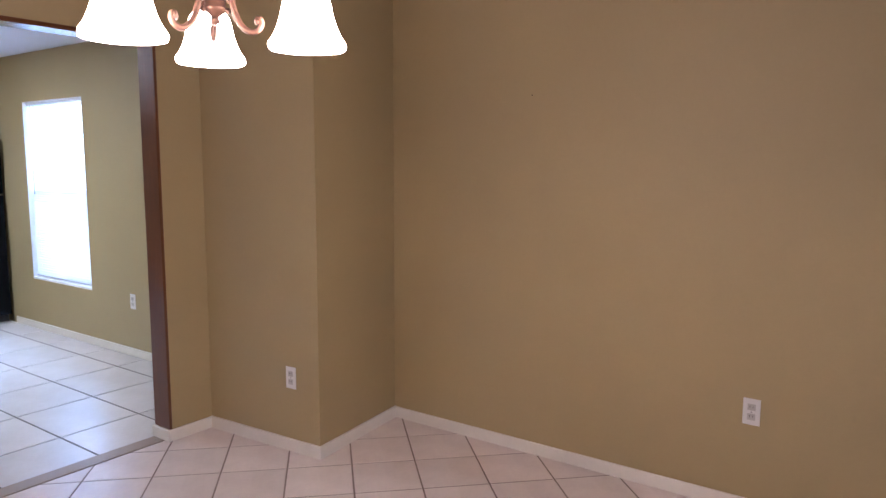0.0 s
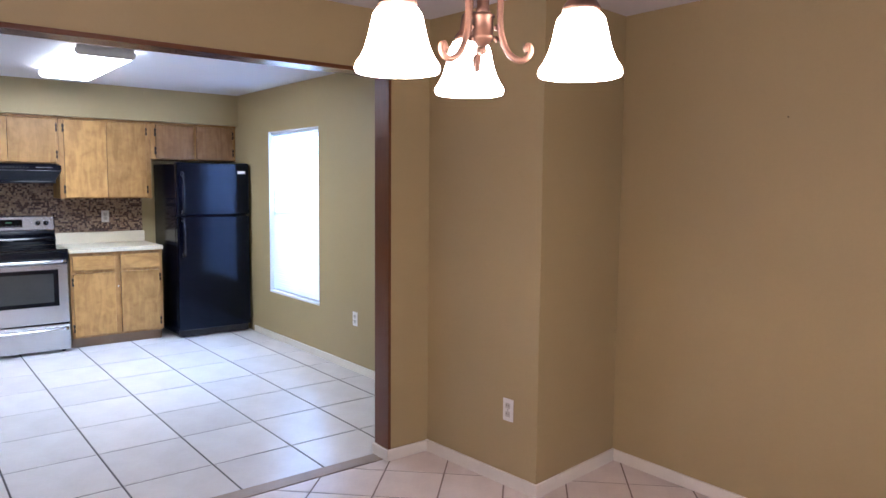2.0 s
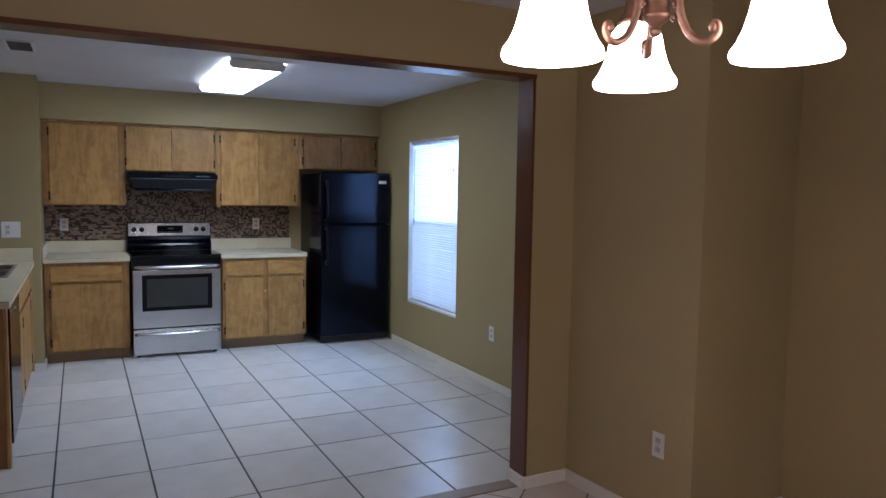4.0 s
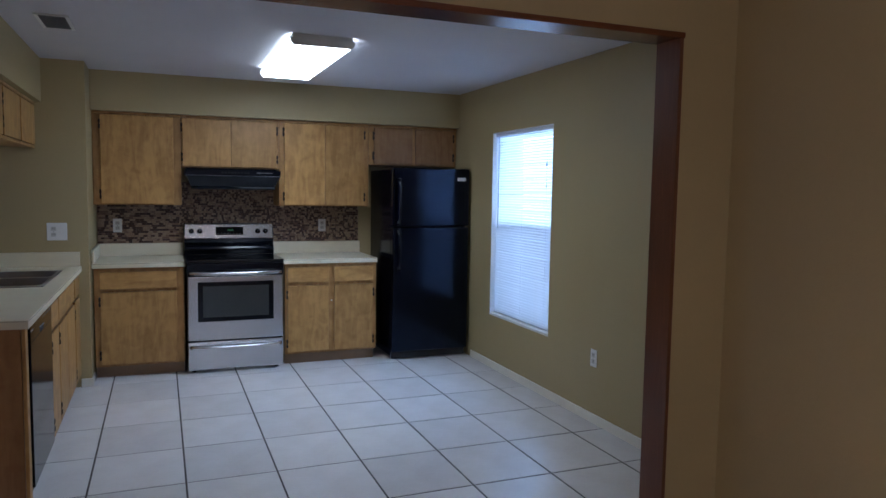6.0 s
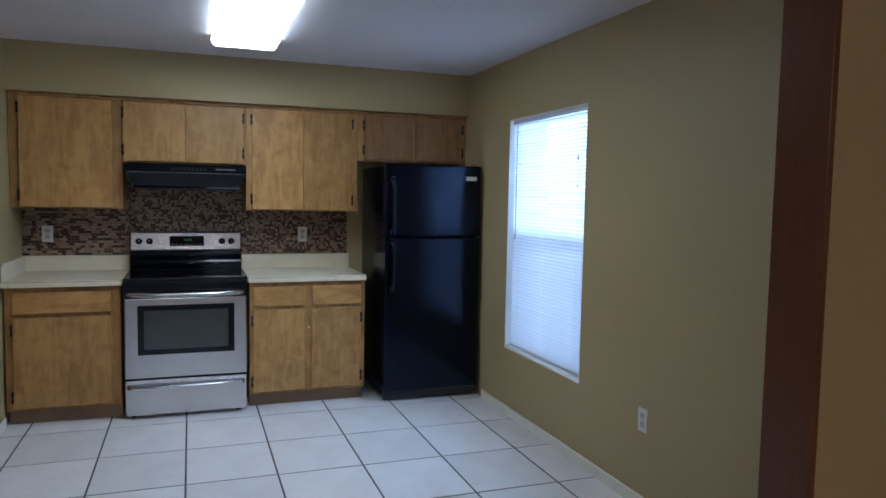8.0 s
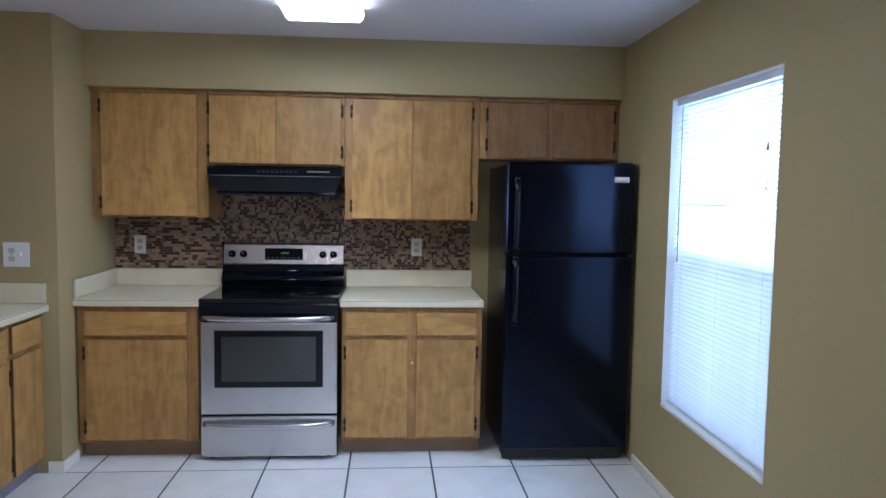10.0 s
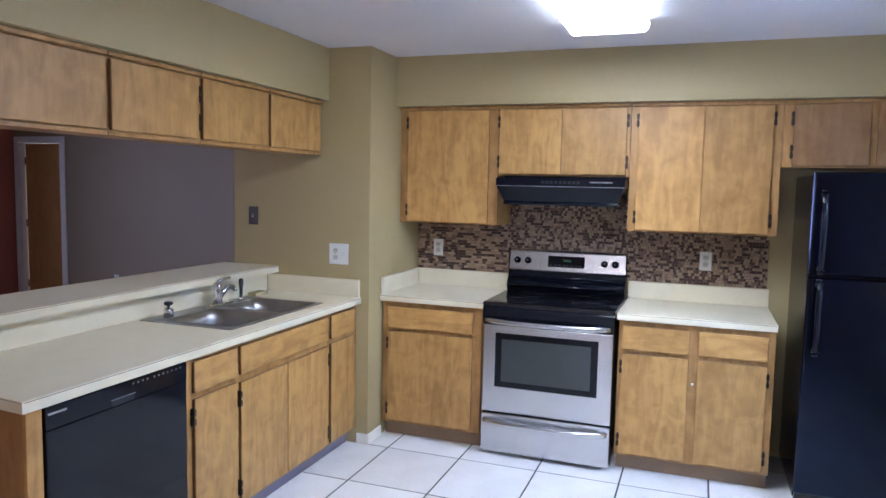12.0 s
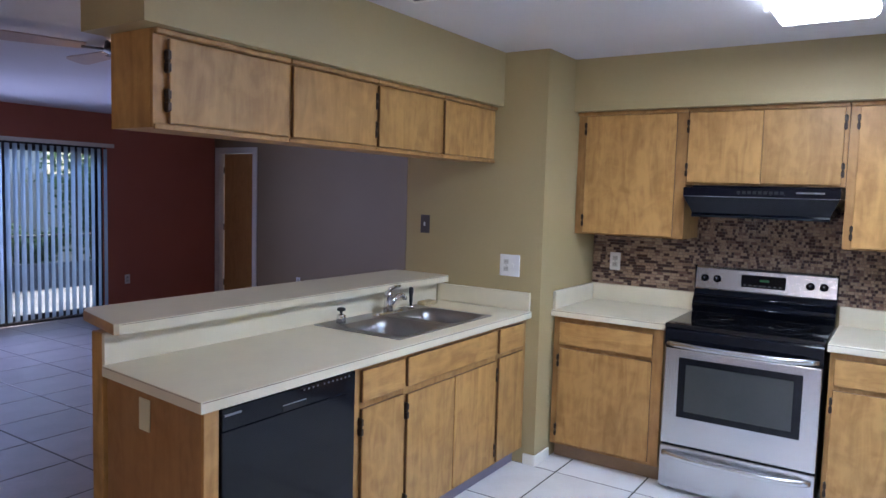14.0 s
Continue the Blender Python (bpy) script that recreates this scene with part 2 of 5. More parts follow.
M_TILE = tile_mat("glazed_floor_tile", (0.795, 0.78, 0.765), (0.71, 0.69, 0.67), 0.27)
# Kitchen tile with the living room's dimmer light put into its colour.
M_LTILE = tile_mat("dimmed_floor_tile", (0.43, 0.375, 0.385), (0.35, 0.305, 0.315), 0.30)
M_DTILE = tile_mat("pinkish_floor_tile", (0.74, 0.66, 0.61), (0.62, 0.54, 0.50), 0.35)
M_GROUT = mat("dark_grout", (0.085, 0.075, 0.07), 0.9, vary=0.15)
M_DGROUT = mat("brown_grout", (0.28, 0.22, 0.19), 0.9, vary=0.15)
M_STRIP = mat("taupe_threshold", (0.37, 0.29, 0.225), 0.5, vary=0.1)
M_MOSAIC, M_MOSAIC_ONE = mosaic_mat(), mosaic_mat(True)
M_MGROUT = mat("mosaic_grout", (0.215, 0.150, 0.100), 0.9)
M_SLAT = sheer("white_blind_slat", (0.84, 0.85, 0.85), 0.45)
# White vanes, with the daylight's blue put into their colour.
M_VANE = sheer("blue_toned_vertical_vane", (0.50, 0.60, 0.69), 0.6)
M_GLASS = glass_mat()
M_ALU = mat("white_aluminium", (0.72, 0.74, 0.76), 0.35, 0.0)
M_DARKALU = mat("bronze_aluminium", (0.035, 0.032, 0.035), 0.4, 0.5)
M_SPONGE = mat("yellow_sponge", (0.52, 0.43, 0.24), 0.9, bump=0.6, bump_scale=120)
# Gasket rubber; also the painted dark of slots, recesses and vent backing.
M_SEAM = mat("gasket_and_hollow_black", (0.004, 0.004, 0.005), 0.7)


# ---- mesh makers ----
def box(bm, x0, y0, z0, x1, y1, z1, bevel=0.0, seg=1):
    """A box between two corners, with its edges rounded by bevel."""
    x0, x1, y0, y1, z0, z1 = min(x0, x1), max(x0, x1), min(y0, y1), max(y0, y1), min(z0, z1), max(z0, z1)
    v = [bm.verts.new(p) for p in itertools.product((x0, x1), (y0, y1), (z0, z1))]
    fs = [bm.faces.new([v[i] for i in f]) for f in ((0, 1, 3, 2), (4, 6, 7, 5), (0, 4, 5, 1), (2, 3, 7, 6), (0, 2, 6, 4), (1, 5, 7, 3))]
    if bevel:
        es = list({e for f in fs for e in f.edges})
        bmesh.ops.bevel(bm, geom=es, offset=min(bevel, 0.45 * min(x1 - x0, y1 - y0, z1 - z0)), segments=seg, affect="EDGES", profile=0.7)
    return bm


def bx(*a, **k):
    return box(bmesh.new(), *a, **k)


def lathe(bm, rings, center=(0, 0, 0), axis="z", n=24, cap=True):
    """A turned shape. rings: (radius, distance along the axis)."""
    cx, cy, cz = center
    loops = []
    for r, h in rings:
        loop = []
        for k in range(n):
            a = 2 * math.pi * k / n
            u, v = r * math.cos(a), r * math.sin(a)
            p = {"z": (cx + u, cy + v, cz + h), "x": (cx + h, cy + u, cz + v), "y": (cx + v, cy + h, cz + u)}[axis]
            loop.append(bm.verts.new(p))
        loops.append(loop)
    for a, b in zip(loops, loops[1:]):
        for k in range(n):
            bm.faces.new((a[k], a[(k + 1) % n], b[(k + 1) % n], b[k]))
    if cap:
        bm.faces.new(loops[0][::-1])
        bm.faces.new(loops[-1])
    for f in bm.faces:
        f.smooth = True
    return bm


def tube(bm, pts, r, n=10, r_end=None):
    """A round bar along a line of points."""
    pts = [Vector(p) for p in pts]
    loops, side = [], None
    for i, p in enumerate(pts):
        d = (pts[min(i + 1, len(pts) - 1)] - pts[max(i - 1, 0)]).normalized()
        if side is None:
            side = d.orthogonal().normalized()
        side = (side - d * side.dot(d)).normalized()
        up = d.cross(side)
        rr = r if r_end is None else r + (r_end - r) * i / (len(pts) - 1)
        loops.append([bm.verts.new(p + rr * (math.cos(2 * math.pi * k / n) * side + math.sin(2 * math.pi * k / n) * up)) for k in range(n)])
    for a, b in zip(loops, loops[1:]):
        for k in range(n):
            bm.faces.new((a[k], a[(k + 1) % n], b[(k + 1) % n], b[k]))
    bm.faces.new(loops[0][::-1])
    bm.faces.new(loops[-1])
    for f in bm.faces:
        f.smooth = True
    return bm


def prism(bm, poly, z0, z1):
    """A flat slab with the outline poly."""
    a, b = [bm.verts.new((x, y, z0)) for x, y in poly], [bm.verts.new((x, y, z1)) for x, y in poly]
    bm.faces.new(a[::-1])
    bm.faces.new(b)
    for k in range(len(poly)):
        j = (k + 1) % len(poly)
        bm.faces.new((a[k], a[j], b[j], b[k]))
    return bm


def profile_y(bm, pts, y0, y1):
    """A profile in x and z drawn out along y."""
    a, b = [bm.verts.new((x, y0, z)) for x, z in pts], [bm.verts.new((x, y1, z)) for x, z in pts]
    bm.faces.new(a)
    bm.faces.new(b[::-1])
    for k in range(len(pts)):
        j = (k + 1) % len(pts)
        bm.faces.new((a[k], b[k], b[j], a[j]))
    return bm


ORIGIN = {}


def finish(bm, name, material, origin):
    bmesh.ops.recalc_face_normals(bm, faces=bm.faces)
    bmesh.ops.translate(bm, verts=bm.verts, vec=-Vector(origin))
    me = bpy.data.meshes.new(name)
    bm.to_mesh(me)
    bm.free()
    me.materials.append(material)
    return me


def thing(name, at, label, category, group=""):
    ob = new(name)
    ob.location = at
    ORIGIN[ob] = Vector(at)
    return tagged(ob, label, category, group)


def part(name, bm, material, parent, label="", kind=""):
    """One mesh, given in world metres, under a thing, a part or a piece of the setting."""
    o = ORIGIN[parent]
    ob = new(name, finish(bm, name, material, o))
    ob.parent = parent
    ORIGIN[ob] = o
    return tagged(ob, label, kind=kind)


def lone(name, bm, material, at, label, category, group="", kind=""):
    """A thing, or a piece of the setting, that is one mesh."""
    ob = new(name, finish(bm, name, material, at))
    ob.location = at
    ORIGIN[ob] = Vector(at)
    return tagged(ob, label, category, group, kind)


def setting(name, bm, material, label="", category=""):
    return lone(name, bm, material, (0, 0, 0), label, category, kind="structure")


def tangle(bm, *boxes):
    for b in boxes:
        box(bm, *b)
    return bm


# ---- structure ----
H = 2.40
WX, NY, PX = -7.40, 3.115, -6.62
DX, DN, JY0 = -2.97, 3.30, 2.291
WALLS = {}
WALLS["west"] = setting("wall_west", bx(WX - 0.12, 0, 0, WX, NY + 0.12, H), M_WALL, "khaki painted wall behind the range", "wall")
setting("wall_chase", bx(WX - 0.12, -0.965, 0, PX, 0, H), M_WALL, "khaki painted wall end beside the breakfast bar", "wall")
W0, W1, WZ0, WZ1 = -6.25, -5.26, 0.450, 1.995
setting("wall_north", tangle(bmesh.new(), (WX, NY, 0, W0, NY + 0.12, H), (W1, NY, 0, DX - 0.13, NY + 0.12, H), (W0, NY, 0, W1, NY + 0.12, WZ0), (W0, NY, WZ1, W1, NY + 0.12, H)),
        M_WALL, "khaki painted kitchen wall with a window", "wall")
setting("wall_divider", tangle(bmesh.new(), (DX - 0.13, JY0 + 0.017, 0, DX, NY + 0.12, H), (DX - 0.13, -0.9, 2.097, DX, JY0 + 0.017, H), (DX - 0.13, -6.3, 0, DX, -0.9, H)),
        M_WALL, "khaki painted wall and header over the wide kitchen opening", "wall")
JOG = [(DX, 2.56), (-2.160, 2.610), (-2.24, DN), (-2.24, DN + 0.12), (DX, DN + 0.12)]
setting("wall_jog", prism(bmesh.new(), JOG, 0, H), M_WALL, "khaki painted boxed corner of the dining room", "wall")
setting("wall_dining_north", bx(-2.24, DN, 0, 2.4, DN + 0.12, H), M_WALL, "plain khaki painted dining room wall", "wall")
setting("wall_dining_east", tangle(bmesh.new(), (2.4, -2.6, 0, 2.52, -0.3, H), (2.4, 1.6, 0, 2.52, DN + 0.12, H), (2.4, -0.3, 0, 2.52, 1.6, 0.9), (2.4, -0.3, 2.1, 2.52, 1.6, H)), M_WALL, "plain khaki wall", "wall")
setting("wall_dining_south", bx(DX, -2.72, 0, 2.52, -2.6, H), M_WALL, "plain khaki wall", "wall")
LX, LY = -9.35, -6.30
D0, D1 = -6.20, -5.50
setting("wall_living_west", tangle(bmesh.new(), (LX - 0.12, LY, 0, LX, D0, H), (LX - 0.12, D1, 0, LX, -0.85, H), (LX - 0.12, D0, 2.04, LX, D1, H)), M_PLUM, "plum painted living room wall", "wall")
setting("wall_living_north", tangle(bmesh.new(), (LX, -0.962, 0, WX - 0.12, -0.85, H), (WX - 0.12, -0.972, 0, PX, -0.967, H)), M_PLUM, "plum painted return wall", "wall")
# S1 is out of view, carried wider to hold a daylight lamp.
S0, S1, SZ = -7.74, -4.75, 2.00
setting("wall_living_south", tangle(bmesh.new(), (LX - 0.12, LY - 0.12, 0, S0, LY, H), (S1, LY - 0.12, 0, DX, LY, H), (S0, LY - 0.12, SZ, S1, LY, H)), M_RED, "deep red accent wall with a sliding door", "wall")
setting("ceiling", tangle(bmesh.new(), (LX - 0.12, LY - 0.12, H, DX - 0.13, NY + 0.12, H + 0.1), (DX - 0.13, -2.72, H, 2.52, DN + 0.12, H + 0.1)), M_CEIL, "white textured ceiling", "ceiling")
setting("soffit_west", bx(WX, 0, 2.092, -6.99, NY, H), M_WALL, "khaki painted soffit above the wall cabinets", "soffit")
setting("soffit_bar", bx(PX, -0.64, 2.090, -4.30, -0.28, H), M_WALL, "khaki painted soffit above the breakfast bar cabinets", "soffit")

# baseboards
BASE = bmesh.new()


def base_run(x0, y0, x1, y1, nx, ny, t=0.013, h=0.064):
    """A baseboard along a wall from one point to the next, standing out along (nx, ny)."""
    xs, ys = sorted((x0, x1)), sorted((y0, y1))
    if nx:
        xs = sorted((x0, x0 + nx * t))
    if ny:
        ys = sorted((y0, y0 + ny * t))
    box(BASE, xs[0], ys[0], 0.0, xs[1], ys[1], h, 0.004)


base_run(-6.62, NY, DX - 0.13, NY, 0, -1)
base_run(PX, -0.07, PX, 0.014, 1, 0)
base_run(PX, 0, -6.80, 0, 0, 1)
base_run(DX, JY0 - 0.014, DX, 2.55, 1, 0)
base_run(DX + 0.014, JY0, DX - 0.13, JY0, 0, -1)
base_run(DX - 0.13, JY0 - 0.014, DX - 0.13, NY, -1, 0)
for k, (p, q) in enumerate((((DX, 2.56), (-2.160, 2.610)), ((-2.160, 2.610), (-2.24, DN)))):
    d = Vector((q[0] - p[0], q[1] - p[1])).normalized()
    nn = Vector((d.y, -d.x)) * 0.014
    e = d * (0.014 if k == 0 else 0.0)
    prism(BASE, [p, (p[0] + nn.x, p[1] + nn.y), (q[0] + nn.x + e.x, q[1] + nn.y + e.y), (q[0] + e.x, q[1] + e.y)], 0.0, 0.064)
base_run(-2.24, DN, 2.4, DN, 0, -1)
base_run(2.4, -2.6, 2.4, DN, -1, 0)
base_run(DX, -2.6, 2.4, -2.6, 0, 1)
base_run(LX, LY, S0 - 0.05, LY, 0, 1)
base_run(LX, D1 + 0.07, LX, -0.98, 1, 0)
setting("baseboard", BASE, M_TRIM, "cream painted baseboard", "baseboard")

casing = thing("opening_casing", (DX - 0.065, JY0, 0), "dark reddish stained wood lining of the kitchen opening", "door frame")
part("jamb", bx(DX - 0.134, JY0, 0.0645, DX + 0.004, JY0 + 0.0165, 2.097, 0.002), M_CASE, casing)
part("head", bx(DX - 0.134, -0.9, 2.080, DX + 0.004, JY0 - 0.0005, 2.0965, 0.002), M_CASE_Y, casing)
part("head_face", bx(DX + 0.0045, -0.9, 2.080, DX + 0.010, JY0 + 0.0165, 2.100, 0.001), M_CASE_Y, casing)

# ---- kitchen cabinets ----
def hinge(parent, at, nx, ny):
    """A surface hinge: two leaves' worth of knuckle standing out of the frame."""
    x, y, z = at
    b = bmesh.new()
    for half, low, high, deep in ((0.0045, -0.038, 0.038, 0.020), (0.0075, -0.034, -0.006, 0.024), (0.0075, 0.006, 0.034, 0.024)):
        if nx:
            box(b, x, y - half, z + low, x + deep * nx, y + half, z + high, 0.002)
        else:
            box(b, x - half, y, z + low, x + half, y + deep * ny, z + high, 0.002)
    part("hinge", b, M_HINGE, parent, "dark bronze hinge")


def frame_and_doors(cab, axis, face, out, a0, a1, z0, z1, back, doors, drawers=(), kick=False, veneer=None, body_top=None):
    """The body of a cabinet and its slab doors. axis: the way along its front, "x" or "y"; face: the front plane; out: +1 or -1, the way it faces.
    doors: (start, end, low, high, hinge side or None)."""
    def slab(p0, p1, q0, q1, d0, d1, bev=0.0):
        if axis == "y":
            return bx(face + out * d0, p0, q0, face + out * d1, p1, q1, bev)
        return bx(p0, face + out * d0, q0, p1, face + out * d1, q1, bev)
    depth = abs(back - face)
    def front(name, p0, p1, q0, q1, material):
        """A slab front whose edges are coloured dark for the shade round it."""
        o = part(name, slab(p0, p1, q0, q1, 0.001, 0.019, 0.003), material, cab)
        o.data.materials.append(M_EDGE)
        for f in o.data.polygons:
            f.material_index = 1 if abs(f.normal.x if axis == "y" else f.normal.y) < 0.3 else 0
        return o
    part("carcass", slab(a0, a1, z0, body_top or z1, -depth, -0.019, 0.0), M_OAK, cab)
    part("face_frame", slab(a0, a1, z0, z1, -0.018, 0.0, 0.0015), M_FRAME, cab)
    if kick:
        part("toe_kick", slab(a0 + 0.004, a1 - 0.004, 0.0, z0 - 0.001, -depth + 0.02, -0.062), M_KICK, cab, "beige toe kick board")
    for d in doors:
        p0, p1, q0, q1, side = d
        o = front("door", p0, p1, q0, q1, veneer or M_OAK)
        if side:
            at = p0 - 0.004 if side < 0 else p1 + 0.004
            for z in (q0 + 0.075, q1 - 0.075):
                hinge(o, (face, at, z) if axis == "y" else (at, face, z), out if axis == "y" else 0, out if axis == "x" else 0)
    for p0, p1, q0, q1 in drawers:
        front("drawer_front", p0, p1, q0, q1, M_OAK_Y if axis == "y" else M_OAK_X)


BF, UF = -6.805, -7.065
def base(y0, y1, doors, drawers, label):
    c = thing("base_cabinet", (BF, (y0 + y1) / 2, 0), label, "cabinet", "kitchen base cabinets")
    frame_and_doors(c, "y", BF, 1, y0, y1, 0.095, 0.868, WX + 0.001, doors, drawers, kick=True)
    return c


base(0.012, 0.664, [(0.055, 0.607, 0.112, 0.682, -1)], [(0.055, 0.607, 0.706, 0.838)], "oak base cabinet with one door and one drawer beside the range")
cab_r = base(1.462, 2.262, [(1.484, 1.834, 0.112, 0.682, -1), (1.884, 2.228, 0.112, 0.682, 1)], [(1.484, 1.834, 0.706, 0.838), (1.884, 2.228, 0.706, 0.838)],
     "oak base cabinet with two doors and two drawers beside the refrigerator")
part("child_latch", lathe(bmesh.new(), [(0.007, 0), (0.007, 0.006), (0.004, 0.010)], (BF + 0.001, 1.862, 0.545), "x", 12), M_WHITE, cab_r, "small white catch")


def upper(y0, y1, z0, doors, label, face=UF, veneer=None):
    c = thing("wall_cabinet", (face, (y0 + y1) / 2, z0), label, "cabinet", "kitchen wall cabinets")
    frame_and_doors(c, "y", face, 1, y0, y1, z0, 2.09, WX + 0.001, doors, veneer=veneer)
    part("top_moulding", bx(face, y0, 2.070, face + 0.022, y1, 2.091, 0.004), M_FRAME, c)


upper(0.004, 0.664, 1.352, [(0.062, 0.604, 1.362, 2.066, -1)], "tall oak wall cabinet with one door over the counter")
upper(0.666, 1.456, 1.664, [(0.672, 1.056, 1.674, 2.066, -1), (1.0575, 1.436, 1.674, 2.066, 1)], "short oak wall cabinet with two doors over the range hood")
upper(1.458, 2.257, 1.350, [(1.500, 1.856, 1.360, 2.066, -1), (1.8575, 2.212, 1.360, 2.066, 1)], "tall oak wall cabinet with two doors over the counter")
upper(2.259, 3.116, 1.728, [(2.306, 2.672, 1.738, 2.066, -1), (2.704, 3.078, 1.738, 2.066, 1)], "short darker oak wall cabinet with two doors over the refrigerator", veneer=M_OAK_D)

# ---- counters ----
def counter_run(name, y0, y1, label, end=False):
    c = thing(name, (-7.08, (y0 + y1) / 2, 0.87), label, "countertop")
    part("worktop", bx(WX + 0.001, y0, 0.870, -6.774, y1, 0.909, 0.003), M_LAM, c)
    part("edge_seam", bx(-6.7738, y0 + 0.004, 0.902, -6.7732, y1 - 0.004, 0.904), M_LAM_EDGE, c)
    part("splashback", bx(WX + 0.001, y0, 0.910, WX + 0.022, y1, 1.016, 0.003), M_LAM, c)
    return c


cl = counter_run("countertop", 0.002, 0.676, "cream laminate countertop between the wall end and the range")
part("side_splash", bx(WX + 0.024, 0.002, 0.910, -6.79, 0.022, 1.016, 0.003), M_LAM, cl)
counter_run("countertop", 1.450, 2.265, "cream laminate countertop between the range and the refrigerator")

# ---- range ----
rng = thing("range", (-7.05, 1.063, 0), "stainless steel and black electric range with a glass cooktop", "stove")
R0, R1 = 0.684, 1.442
part("body", bx(-7.36, R0, 0.02, -6.79, R1, 0.893, 0.004), M_BLACK, rng)
part("cooktop", bx(-7.30, R0 - 0.004, 0.896, -6.752, R1 + 0.004, 0.918, 0.006, seg=2), M_BGLASS, rng, "black ceramic glass cooktop")
for bxx, byy, rad in ((-6.92, 0.88, 0.095), (-6.92, 1.25, 0.075), (-7.15, 0.88, 0.075), (-7.15, 1.25, 0.10)):
    ring = bmesh.new()
    lathe(ring, [(rad, 0), (rad, 0.0006), (rad - 0.003, 0.0006), (rad - 0.003, 0)], (bxx, byy, 0.9181), "z", 40, cap=False)
    part("burner_ring", ring, M_RING, rng)
part("front_rail", profile_y(bmesh.new(), [(-6.79, 0.895), (-6.757, 0.895), (-6.748, 0.885), (-6.752, 0.802), (-6.79, 0.802)], R0, R1), M_BLACK, rng)
part("back_riser", profile_y(bmesh.new(), [(-7.36, 0.919), (-7.285, 0.919), (-7.268, 0.955), (-7.278, 0.985), (-7.300, 1.010), (-7.312, 1.052), (-7.36, 1.052)], R0 + 0.002, R1 - 0.002), M_BLACK, rng)
for rx, rz in ((-7.271, 0.962), (-7.299, 1.016)):
    part("riser_ridge", tube(bmesh.new(), [(rx, R0 + 0.004, rz), (rx, R1 - 0.004, rz)], 0.009, 12), M_BLACK, rng)
bg = part("control_panel", profile_y(bmesh.new(), [(-7.36, 1.053), (-7.305, 1.053), (-7.312, 1.060), (-7.326, 1.176), (-7.336, 1.188), (-7.36, 1.190)], R0 + 0.006, R1 - 0.006), M_STEEL, rng)
part("panel_end", bx(-7.36, R0, 1.05, -7.31, R0 + 0.006, 1.192, 0.002), M_BLACK, rng)
part("panel_end", bx(-7.36, R1 - 0.006, 1.05, -7.31, R1, 1.192, 0.002), M_BLACK, rng)
for ky in (0.742, 0.812, 1.305, 1.372):
    k = part("knob", lathe(bmesh.new(), [(0.023, 0), (0.023, 0.004), (0.017, 0.007), (0.015, 0.024), (0.012, 0.027)], (-7.3215, ky, 1.118), "x", 22), M_BLACK, rng, "round black knob")
    part("pointer", bx(-7.295, ky - 0.0015, 1.119, -7.2935, ky + 0.0015, 1.130), M_GREY, k)
dsp = part("display", bx(-7.33, 0.945, 1.083, -7.312, 1.180, 1.156, 0.004), M_BLACK, rng)
part("digits", bx(-7.3118, 1.045, 1.122, -7.3112, 1.095, 1.134), M_GREEN, dsp)
for i in range(8):
    part("button", bx(-7.3118, 0.96 + 0.028 * i - (0.008 if i > 3 else 0), 1.094, -7.3112, 0.972 + 0.028 * i - (0.008 if i > 3 else 0), 1.099), M_SLOT, dsp)
dr = part("oven_door", bx(-6.788, R0 + 0.003, 0.268, -6.748, R1 - 0.003, 0.788, 0.008, seg=2), M_STEEL, rng, "stainless steel oven door")
part("door_top", bx(-6.788, R0 + 0.003, 0.790, -6.752, R1 - 0.003, 0.800, 0.002), M_BLACK, rng)
part("window_frame", bx(-6.7478, 0.764, 0.420, -6.7445, 1.360, 0.742, 0.002), M_BLACK, dr)
part("window", bx(-6.7443, 0.803, 0.455, -6.7435, 1.321, 0.708), M_OVEN, dr, "grey oven window glass")


def bar_handle(z, parent, sag, mat_):
    """A long bowed handle across the front of the range."""
    b = bmesh.new()
    pts = []
    for i in range(19):
        u = i / 18
        y = R0 + 0.022 + u * (R1 - R0 - 0.044)
        bow = min(1, 4.5 * min(u, 1 - u)) ** 0.5
        pts.append((-6.744 + 0.042 * bow, y, z - sag * (1 - (2 * u - 1) ** 2)))
    tube(b, pts, 0.0125, 12)
    for v in b.verts:
        v.co.z = z + (v.co.z - z) * 1.25
    part("handle", b, mat_, parent, "bowed stainless handle")


bar_handle(0.816, dr, 0.004, M_STEEL)
dw_ = part("drawer", bx(-6.788, R0 + 0.003, 0.024, -6.748, R1 - 0.003, 0.256, 0.008, seg=2), M_STEEL, rng, "stainless steel storage drawer")
bar_handle(0.214, dw_, 0.004, M_STEEL)
for fx, fy in ((-6.82, R0 + 0.05), (-6.82, R1 - 0.05), (-7.3, R0 + 0.05), (-7.3, R1 - 0.05)):
    part("foot", lathe(bmesh.new(), [(0.018, 0), (0.014, 0.02)], (fx, fy, 0.0), "z", 12), M_PLASTIC, rng)

# ---- hood ----
hood = thing("range_hood", (-7.15, 1.063, 1.49), "black range hood under the short wall cabinet", "range hood")
part("shell", bx(-7.399, 0.690, 1.6020, -6.925, 1.450, 1.6490, 0.004), M_HOOD, hood)
part("top_collar", bx(-7.399, 0.700, 1.6495, -7.070, 1.440, 1.6630), M_HOOD, hood)
visor = bmesh.new()
